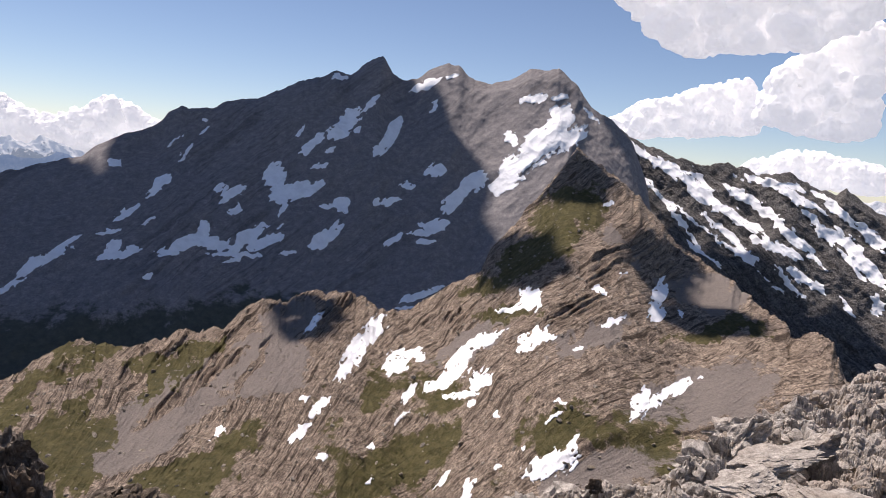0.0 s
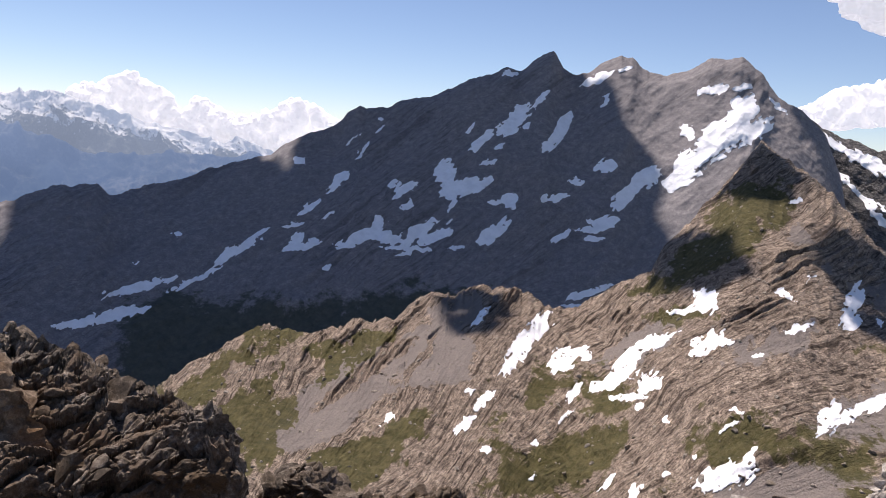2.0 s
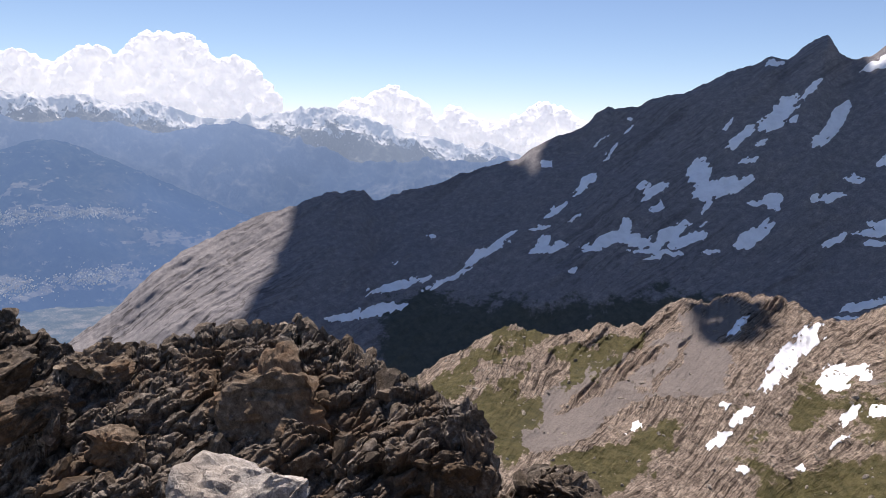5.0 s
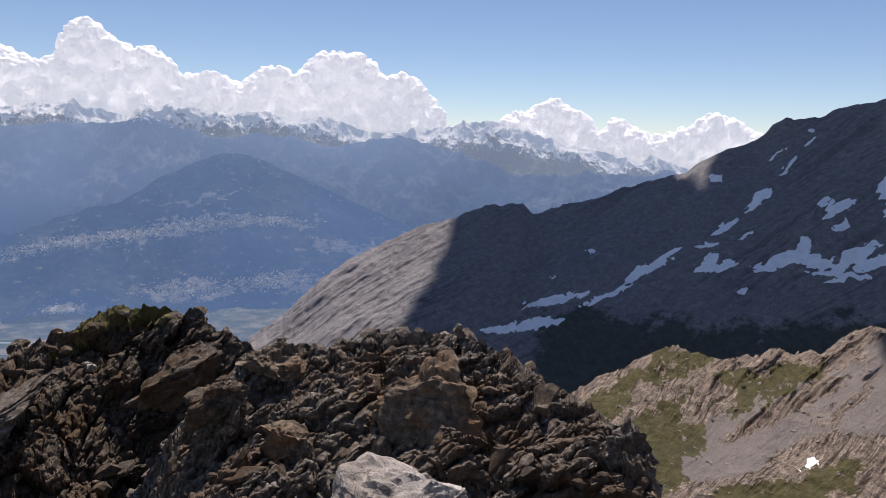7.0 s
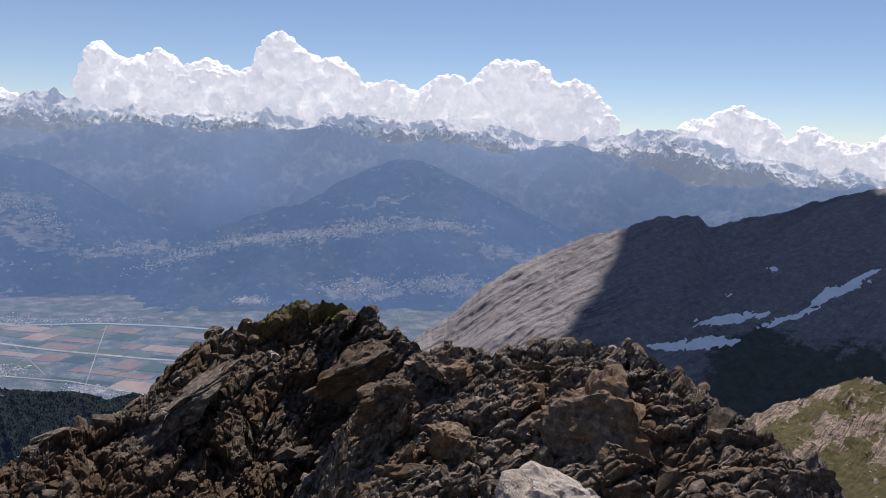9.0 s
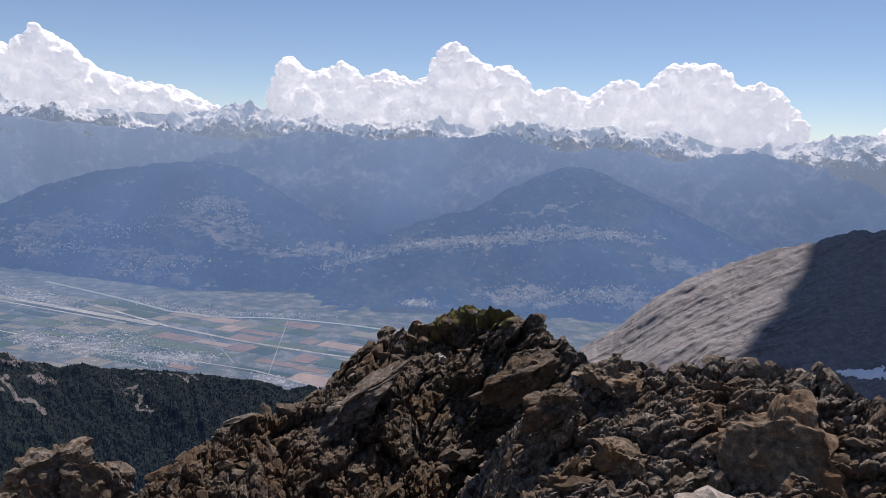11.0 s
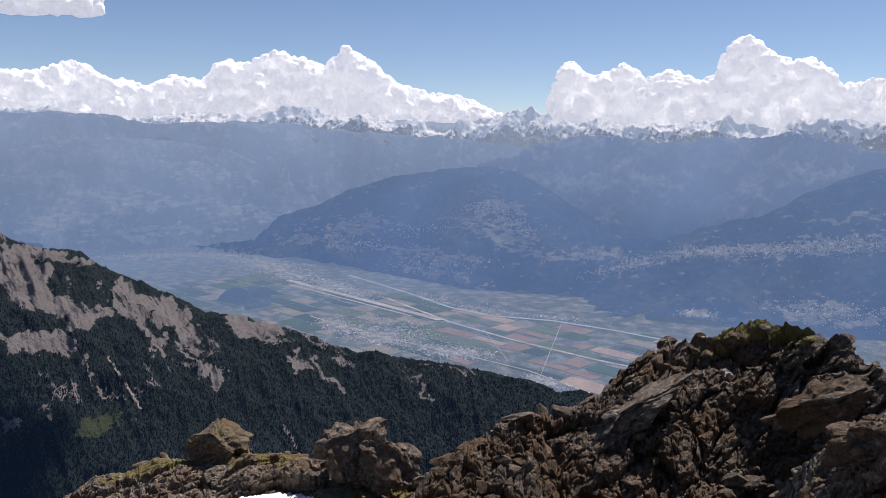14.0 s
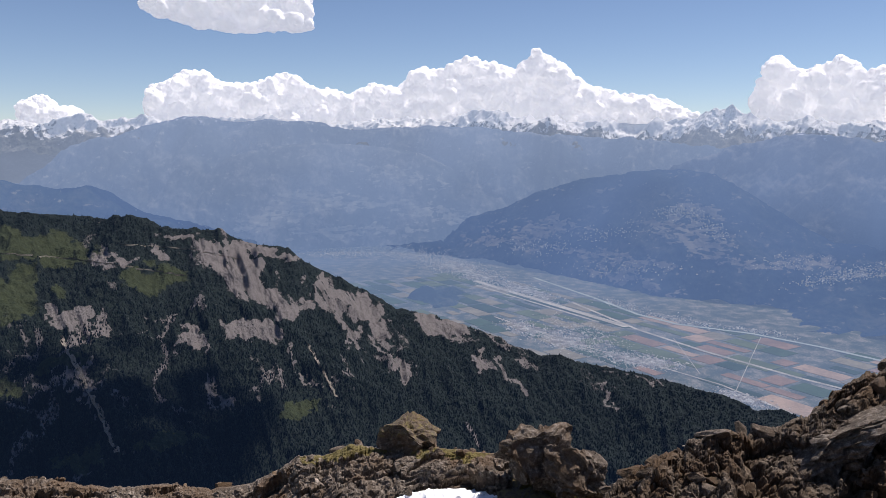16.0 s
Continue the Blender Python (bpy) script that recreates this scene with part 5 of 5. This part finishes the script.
def puffs(centres, radii, low, swell, fine=False):
    """Heaped puffs in one mesh; low: the height at which the base is flat."""
    verts, faces, total = [], [], 0
    for c, r, z0 in zip(centres, radii, low):
        bv, bf = BALL3 if fine and r > swell * 0.3 else BALL2
        p = bv * r * np.array((1, 1, 0.92)) + c
        d = fbm(p / (swell * 0.8), 3, 5, 0.55) + 0.4 * ridged(p / (swell * 0.45), 3, 9, 0.5)
        p = p + bv * (d * 0.22 * min(r, swell * 1.2))[:, None]
        p[:, 2] = np.where(p[:, 2] < z0, z0 + (p[:, 2] - z0) * (0.45 if fine else 0.12), p[:, 2])
        verts.append(p)
        faces.append(bf + total)
        total += len(p)
    ob = mesh_object("cloud", np.concatenate(verts), np.concatenate(faces), M_CLOUD)
    if fine:
        skin = ob.modifiers.new("skin", "REMESH")
        skin.mode, skin.voxel_size, skin.use_smooth_shade = "VOXEL", swell * 0.075, True
        for texture, strength in zip(SWELL, (48.0, 15.0)):
            heap = ob.modifiers.new("heap", "DISPLACE")
            heap.texture, heap.texture_coords, heap.strength, heap.mid_level = texture, "GLOBAL", strength * swell / 75.0, 0.5
    return tagged(ob, "white heaped cumulus cloud with a flat grey base", "cloud", group="clouds", kind="structure")


def cloud(tops, base, dist, rng, size=1.0):
    """Cumulus: heaped puffs under the line of tops, flat at the base."""
    az, el = [t[0] for t in tops], [t[1] for t in tops]
    deg = dist * math.pi / 180
    centres, radii, low = [], [], []

    def add(a, e, r, b):
        centres.append(np.array(toward(a, e, dist + rng.uniform(-0.8, 0.8) * deg * r)))
        radii.append(r * deg)
        low.append(toward(0, b - 0.1, dist).z)

    a = min(az)
    while a < max(az):
        top, b = np.interp(a, az, el), np.interp(a, [p[0] for p in base], [p[1] for p in base]) - (0.7 if dist > 4700 else 0.0)
        high = max(top - b, 0.3)
        r0 = min(high * 0.5, 0.8 * size)
        e = b + r0 * 0.4
        while True:
            r = r0 * rng.uniform(0.8, 1.1)
            if e + r > top:
                add(a, top - r * 0.9, r * 0.9, b)
                break
            add(a + rng.uniform(-0.1, 0.1), e, r, b)
            e += r * 0.7
        for k in range(3):
            r = r0 * rng.uniform(0.25, 0.5)
            add(a + rng.uniform(-0.5, 0.5) * r0, rng.uniform(b + 0.2 * high, top - r * 0.6), r, b)
        add(a, top - r0 * 0.25, r0 * rng.uniform(0.3, 0.45), b)
        a += r0 * 0.8
    return puffs(centres, radii, low, 0.9 * deg * size, True)


CLOUD_BANKS = [
    ([(-81.2, 4.6), (-80.7, 6.0), (-79.98, 5.08), (-78.93, 4.78), (-76.55, 5.71), (-75.27, 4.46), (-73.36, 5.17), (-71.43, 4.31), (-70.24, 4.77), (-69.45, 6.79), (-68.26, 7.45), (-66.64, 5.97), (-64.18, 5.7), (-62.49, 3.95), (-59.98, 4.26), (-58.27, 3.51), (-55.8, 5.24), (-54.91, 4.04), (-52.47, 6.04), (-49.55, 6.04), (-48.23, 4.65), (-45.76, 4.51), (-43.99, 2.31)],
     [(-82.12, 2.88), (-79.71, 1.51), (-59.91, 1.78), (-43.9, 1.09)], 4800, 1.0),
    ([(-109.26, 3.72), (-107.33, 3.84), (-105.76, 5.57), (-104.24, 5.31), (-102.11, 6.3), (-99.97, 5.76), (-98.51, 5.08), (-97.15, 6.69), (-95.45, 5.82), (-93.52, 4.14), (-91.13, 3.63), (-88.68, 3.3), (-86.6, 2.55), (-85.6, 2.1)],
     [(-109.36, 1.75), (-85.51, 1.9)], 4800, 1.0),
    ([(-124.74, 3.82), (-123.21, 4.63), (-121.48, 5.26), (-119.79, 4.13), (-117.41, 4.37), (-115.58, 5.21), (-113.78, 4.02), (-110.89, 3.64), (-109.21, 4.27), (-107.11, 3.87)],
     [(-124.83, 2.07), (-107.13, 2.0)], 4800, 0.9),
    ([(-132.78, 2.86), (-131.78, 3.25), (-130.82, 2.54), (-129.47, 2.31)],
     [(-132.86, 1.76), (-129.5, 1.82)], 4800, 0.6),
    ([(-38.62, 1.88), (-35.33, 3.2), (-33.22, 2.22), (-31.9, 0.6), (-30.95, 1.77), (-29.92, 1.47), (-28.27, 0.69), (-26.32, 0.94), (-24.12, 2.38), (-22.21, 1.82), (-20.66, 0.68)],
     [(-38.55, 0.0), (-20.51, -1.07)], 4800, 0.8),
    ([(12.79, 14.43), (15.38, 15.56), (20.91, 15.88), (28.21, 16.27)],
     [(13.1, 11.83), (16.19, 8.88), (24.57, 9.49), (28.87, 11.59)], 3600, 1.6),
    ([(22.62, 6.84), (23.67, 8.37), (25.26, 9.49), (28.92, 11.25)],
     [(22.93, 4.37), (26.03, 3.6), (29.95, 3.64)], 3800, 1.3),
    ([(12.36, 4.1), (14.62, 5.46), (16.53, 5.97), (18.38, 6.65), (20.91, 7.34), (22.04, 5.67)],
     [(12.51, 2.68), (22.3, 3.55)], 4200, 0.9),
    ([(21.65, 1.35), (24.41, 2.53), (27.22, 2.35), (30.22, 1.64)],
     [(21.75, 0.56), (30.44, -0.0)], 4500, 0.8),
    ([(-124.59, 10.38), (-121.37, 12.03), (-117.53, 12.25), (-114.03, 10.14)],
     [(-124.65, 9.1), (-120.41, 8.0), (-114.08, 8.2)], 3400, 1.2),
]
rng = random.Random(4)
for tops, base, dist, size in CLOUD_BANKS:
    cloud(tops, base, dist, rng, size)

# ---------- unseen clouds overhead, placed to shade the mountains ---


def shade_cloud(tree, test, a0, a1, e0, e1, count, radius, seed, high):
    """An unseen cloud overhead, placed to shadow the directions that pass the test."""
    rng = random.Random(seed)
    centres, radii = [], []
    for k in range(count):
        a, e = rng.uniform(a0, a1), rng.uniform(e0, e1)
        room = test(a, e)
        if room <= 0:
            continue
        p, way, dist = drape(tree, a, e)
        if p is None:
            continue
        r = radius * rng.uniform(0.7, 1.2) * min(1.0, 0.35 + room)
        c = p + TO_SUN * ((high + rng.uniform(-15, 25) - p.z) / TO_SUN.z)
        centres.append(np.array(c))
        radii.append(r)
    low = [high - 30] * len(radii)
    return puffs(centres, radii, low, radius)


def main_shade(a, e):
    right = np.interp(e, [-18, -9, -6, -2, 1, 4, 6.5], [0.5, 2.5, 3.0, 2.4, 1.2, -0.5, -3.8])
    left = np.interp(e, [-18, -14, -11, -8, -5], [-45.5, -44.6, -43.2, -42.0, -41.2])
    hole = 1 - ((a + 24.2) / 1.9) ** 2 - ((e + 2.2) / 2.2) ** 2
    return min(right - a, a - left, 1.0) * 0.6 if hole < 0 else -1


def spots_shade(spots):
    def test(a, e):
        return max(1 - ((a - x) / w) ** 2 - ((e - y) / h) ** 2 for x, y, w, h in spots)
    return test


shade_cloud(TREES["mountain"], main_shade, -46, 4, -18, 8, 1500, 62.0, 5, 2300.0)
shade_cloud(TREES["near_ridge"], spots_shade([(-9.5, -12.6, 2.4, 1.6), (9.4, -0.6, 3.2, 2.0), (20.8, -10.0, 3.2, 0.9), (5.4, -7.2, 4.4, 2.1), (17.0, -6.5, 2.4, 1.8)]), -15, 28, -16, 2, 2200, 16.0, 6, 950.0)
# sparse unseen puffs, added to darken the lower woods
shade_cloud(TREES["wooded_mountain"], spots_shade([(-131.0, -20.5, 14.0, 7.0)]), -143, -116, -28, -13, 150, 30.0, 8, 2300.0)
shade_cloud(TREES["snowy_ridge"], spots_shade([(21, -9, 4, 3), (27, -12, 6, 3)]), 12, 34, -15, -5, 220, 60.0, 7, 2300.0)


# ---------- the summit rocks ----------


def crag_relief(seed, scale, heading, rise):
    def fn(P, A, V, B):
        q = bedding(P, heading, rise) * np.array((0.5, 0.75, 1.35))
        q = q + 0.18 * scale * fbm(P / scale, 3, seed)[..., None]
        d = 0.38 * blocks(q, 1.9 * scale, seed) + 0.42 * blocks(q, 0.75 * scale, seed + 20) + 0.85 * knobs(q, 0.36 * scale, seed + 40) + 0.75 * knobs(q, 0.15, seed + 60)
        return d + 0.02 * scale * fbm(P / (0.12 * scale), 3, seed + 3)
    return fn


def crag(crest, crest_dist, foot_el, foot_dist, label, seed, step=0.07, nv=200, turf=(), rust=(), mat=None, jag=0.3, scale=1.0, heading=-60, rise=30):
    ob = slope("rock_outcrop", crest, crest_dist, foot_el, foot_dist, mat or M_CRAG, step=step, nv=nv, relief=crag_relief(seed, scale, heading, rise), jag=jag, seed=seed,
               turf=turf, bare=rust, smooth=False)
    return tagged(ob, label, "rock outcrop")


def boulder_mesh(name, ball, seed, cuts, rough, mat, cover=(0, 0, 0)):
    """A block of broken rock, one metre across: a ball cut flat on many sides, with a worn grain."""
    r = np.random.RandomState(seed)
    v, f = ball
    p = v * 0.62
    for k in range(cuts):
        n = r.normal(size=3)
        n /= np.linalg.norm(n)
        d = r.uniform(0.26, 0.46)
        over = np.maximum(p @ n - d, 0)
        p = p - over[:, None] * n
    p = p + v * (rough * fbm(v * 3.0 + seed, 4, seed) + rough * 0.3 * blocks(v + seed, 0.5, seed))[:, None]
    if len(v) > 1000:
        p = p + v * (0.16 * blocks(p + seed, 0.4, seed + 30) + 0.16 * knobs(p * np.array((1, 1, 1.5)) + seed, 0.13, seed + 40))[:, None]
    me = bpy.data.meshes.new(name)
    me.from_pydata(p.tolist(), [], f.tolist())
    me.materials.append(mat)
    a = me.attributes.new("cover", "FLOAT_COLOR", "POINT")
    top = np.clip(v[:, 2] * 1.6 + 0.5, 0, 1)
    a.data.foreach_set("color", np.stack([cover[0] * top, cover[1] + 0 * top, cover[2] + 0 * top, 1 + 0 * top], 1).astype(np.float32).ravel())
    return me


STONES = [boulder_mesh("stone", BALL2, 300 + k, 13, 0.06, M_CRAG if k % 4 else M_GREY) for k in range(16)]
PALE_STONES = [boulder_mesh("stone", BALL2, 340 + k, 13, 0.06, M_PALE) for k in range(10)]


def pick_places(ob, count, rng):
    polys = [p for p in ob.data.polygons if p.area > 0]
    weights = np.cumsum([p.area for p in polys])
    return [polys[int(np.searchsorted(weights, rng.uniform(0, weights[-1] * 0.86)))].center.copy() for k in range(count)]


def scatter(ob, count, sizes, seed, rise=30, heading=-60, kinds=STONES):
    """Stones bedded in an outcrop: its parts."""
    rng = random.Random(seed)
    for c in pick_places(ob, count, rng):
        size = rng.uniform(*sizes) * rng.choice((0.5, 0.7, 1.0, 1.0, 1.6))
        stone = new("stone", rng.choice(kinds))
        stone.parent = ob
        turn = Euler((radians(rng.gauss(0, 20)), radians(-rise + rng.gauss(0, 18)), radians(-heading + rng.gauss(0, 35)))).to_matrix().to_4x4()
        stone.matrix_world = Matrix.Translation(c) @ turn @ Matrix.Diagonal((size * rng.uniform(0.9, 1.7), size * rng.uniform(0.8, 1.2), size * rng.uniform(0.5, 0.9), 1))


def rubble(ob, count, sizes, seed, mat, rise=15):
    """Small broken stones too many to count, all over an outcrop."""
    rng, r = random.Random(seed), np.random.RandomState(seed)
    v, f = BALL2
    shapes = []
    for k in range(40):
        p = v * 0.62
        for j in range(9):
            n = r.normal(size=3)
            n /= np.linalg.norm(n)
            p = p - np.maximum(p @ n - r.uniform(0.2, 0.42), 0)[:, None] * n
        shapes.append(p)
    verts, faces = [], []
    for k, c in enumerate(pick_places(ob, count, rng)):
        size = sizes[0] + (sizes[1] - sizes[0]) * rng.random() ** 1.8
        turn = np.array(Euler((rng.gauss(0, 0.3), -radians(rise) + rng.gauss(0, 0.35), rng.uniform(0, 6.3))).to_matrix())
        verts.append((rng.choice(shapes) * np.array((rng.uniform(0.9, 1.6), rng.uniform(0.8, 1.2), rng.uniform(0.55, 1.0))) * size) @ turn.T + np.array(c))
        faces.append(f + k * len(v))
    part = mesh_object("rubble", np.concatenate(verts), np.concatenate(faces), mat, ob, smooth=False)
    return tagged(part, "small broken limestone rubble", kind="stuff")


right_crag = crag(F_RIGHT + [(40, -9)], [(6, 14), (20, 18), (32, 26), (40, 26)], -34, [(6, 10.5), (20, 10), (40, 10)], "pale grey fractured limestone outcrop in the sun", 41, mat=M_PALE, heading=20, rise=25)
mid_crag = crag(F_MID, 15, -34, 12, "low dark limestone blocks on the edge", 42, scale=0.6, heading=-20)
tan_crag = crag([(-68, -27), (-63, -21)] + F_TAN, [(-60, 18), (-43, 17), (-27, 14)], -35, [(-60, 11.6), (-43, 11.0), (-27, 10.2)], "grey rubbly limestone outcrop beside the lookout", 43, mat=M_GREY, scale=0.75, heading=-43, rise=20)
knoll = crag([(-93, -27)] + F_KNOB + [(-51, -18.5), (-47, -22), (-43, -27)], [(-93, 17), (-65, 27), (-51, 22)], -35, [(-93, 12.8), (-80, 14.0), (-72, 17.0), (-67, 19.6), (-58, 20.0), (-51, 17.0), (-43, 15.2)], "grey and brown limestone knoll with turf on top", 44,
             turf=[(-66.5, -12.6, 3.4, 1.1, 8), (-66.0, -13.2, 2.2, 0.7, 0), (-70.0, -14.6, 1.4, 0.4, 20)], heading=-65, rise=32)
ledge = crag([(-150, -21)] + F_SADDLE + [(-88, -27)], [(-150, 32), (-88, 24)], -36, [(-150, 20), (-88, 16)], "weathered limestone ledge with turf", 45,
             turf=[(-111, -22.7, 4.0, 0.35, 0), (-104.5, -22.8, 3.5, 0.3, 0), (-94.5, -25.4, 3.0, 0.5, -10)], heading=-110, rise=5, scale=0.8, jag=0.08, mat=M_GREY)
for ob, count, sizes, seed in ((right_crag, 150, (0.2, 0.55), 1), (mid_crag, 60, (0.15, 0.4), 2), (tan_crag, 240, (0.12, 0.4), 3), (knoll, 260, (0.15, 0.55), 4), (ledge, 150, (0.15, 0.5), 5)):
    scatter(ob, count, sizes, seed, kinds=PALE_STONES if ob is right_crag else STONES)
for ob, count, sizes, seed, mat in ((right_crag, 700, (0.08, 0.35), 21, M_PALE), (mid_crag, 350, (0.08, 0.3), 22, M_GREY_LOOSE), (tan_crag, 450, (0.09, 0.36), 23, M_GREY_LOOSE),
                                    (knoll, 350, (0.1, 0.42), 24, M_CRAG_LOOSE), (ledge, 500, (0.1, 0.4), 25, M_GREY_LOOSE)):
    rubble(ob, count, sizes, seed, mat)
    # paler stones mixed in, their colour standing in for sunlit flecks
    rubble(ob, count // 4, (sizes[0] * 0.8, sizes[1] * 0.7), seed + 50, M_FLECK_LOOSE)

M_TALUS = crag_material("talus", (0.10, 0.085, 0.07), (0.30, 0.26, 0.215), (0.52, 0.46, 0.39), (0.22, 0.18, 0.13), size=5.0)
rubble(near, 2600, (0.6, 3.2), 26, M_TALUS)

# ---------- single boulders and the snow below the lookout ----------
CRAG_TREES = {ob.name: land_tree(ob) for ob in (right_crag, mid_crag, tan_crag, knoll, ledge)}


def boulder(az, el, dist, size, seed, mat, label, rise=0, turn=0, cuts=18, rough=0.1, cover=(0, 0, 0), ball=None):
    """A boulder, size = width, depth and height in metres, seen in that direction from the lookout."""
    way = (toward(az, el, 1.0) - ORIGIN).normalized()
    hits = [h[3] for h in (t.ray_cast(ORIGIN, way) for t in CRAG_TREES.values()) if h[0] is not None and 0.75 < h[3] / dist < 1.3]
    if hits:
        grow = min(hits) / dist
        dist, size = min(hits) - 0.04 * size[1], [c * grow for c in size]
    ob = new("boulder", boulder_mesh("boulder", ball or BALL5, seed, cuts, rough, mat, cover))
    spin = Euler((0, radians(-rise), radians(-az + turn))).to_matrix().to_4x4()
    ob.matrix_world = Matrix.Translation(toward(az, el, dist)) @ spin @ Matrix.Diagonal((size[0] * 1.1, size[1] * 1.1, size[2] * 1.1, 1))
    return tagged(ob, label, "boulder")


boulder(-43.5, -19.9, 14.2, (1.85, 1.5, 1.6), 501, M_TAN, "large tan boulder with rusty stains in grey rubble", cuts=11, rough=0.08, cover=(0, 0.4, 0))
boulder(-45.1, -27.2, 11.0, (1.75, 1.5, 1.4), 502, M_PALE, "pale rounded limestone boulder with a rough crust", cuts=10, rough=0.05)
boulder(-55.7, -16.5, 19.2, (1.35, 1.2, 1.05), 503, M_TAN, "brown weathered block on the crest")
boulder(-21.3, -25.7, 13.6, (1.15, 1.0, 0.85), 504, M_CRAG, "dark rough boulder on the edge")
boulder(-106.9, -21.9, 29.0, (2.3, 2.0, 1.7), 505, M_GREY, "rock knob capped with moss and turf", cover=(0.47, 0, 0), rough=0.06, cuts=24)
boulder(-96.4, -22.7, 26.0, (2.5, 2.0, 2.3), 506, M_GREY, "upright block of a split limestone pinnacle", turn=20, rough=0.09, cuts=26)
boulder(-93.7, -23.7, 25.6, (2.3, 1.7, 1.7), 507, M_GREY, "leaning slab of a split limestone pinnacle", rise=-35, rough=0.09, cuts=24)
boulder(-95.6, -24.0, 24.6, (1.0, 0.9, 0.9), 508, M_CRAG, "small block at the foot of a pinnacle")
boulder(22.9, -17.6, 16.5, (1.3, 1.0, 1.0), 509, M_PALE, "upright pale block with a dark overhang", rise=40)
boulder(25.4, -18.2, 15.0, (1.5, 1.4, 0.42), 510, M_PALE, "broad pale limestone slab in the sun", rise=14, rough=0.07)
boulder(27.6, -17.0, 16.5, (1.1, 1.0, 0.35), 521, M_PALE, "broken pale limestone slab in the sun", rise=20, rough=0.07)
boulder(24.0, -20.2, 13.2, (1.2, 1.1, 0.3), 522, M_PALE, "thin pale limestone slab in the sun", rise=8, rough=0.07)
boulder(29.6, -20.0, 13.0, (1.6, 1.5, 0.35), 511, M_PALE, "flat pale limestone slab in the sun", rise=-3, rough=0.07)
boulder(13.65, -22.6, 13.6, (0.24, 0.2, 0.36), 512, M_CRAG, "small dark standing stone")
boulder(-75.6, -19.4, 20.2, (3.1, 1.8, 0.8), 513, M_GREY, "smooth grey limestone slab leaning on the knoll", rise=33, cuts=16, rough=0.13)
boulder(-68.7, -16.0, 22.0, (0.45, 0.4, 0.3), 514, M_PALE, "small white stone lying on the knoll")
boulder(-59.5, -19.0, 18.0, (1.5, 1.1, 1.0), 515, M_CRAG, "brown block standing out of the rubble", cover=(0, 0.45, 0), rise=20)
boulder(-63.0, -17.3, 19.6, (2.3, 1.2, 0.9), 516, M_CRAG, "long brown block bedded in the knoll", cover=(0, 0.4, 0), rise=28)
boulder(-54.5, -22.5, 14.6, (1.2, 1.0, 1.1), 517, M_TAN, "rusty block in grey rubble")
boulder(-28.9, -22.3, 12.4, (0.9, 0.8, 1.0), 524, M_GREY, "grey block at the end of the outcrop")
boulder(-27.7, -24.6, 11.8, (0.7, 0.7, 1.3), 525, M_GREY, "upright grey block at the end of the outcrop")
boulder(-30.2, -24.8, 11.6, (0.9, 0.8, 0.8), 526, M_CRAG, "brown block at the end of the outcrop")
boulder(-97.4, -26.3, 22.5, (2.4, 1.8, 1.0), 523, M_GREY, "mound of rubble with moss beside the snow", cover=(0.52, 0, 0), cuts=20, rough=0.04)
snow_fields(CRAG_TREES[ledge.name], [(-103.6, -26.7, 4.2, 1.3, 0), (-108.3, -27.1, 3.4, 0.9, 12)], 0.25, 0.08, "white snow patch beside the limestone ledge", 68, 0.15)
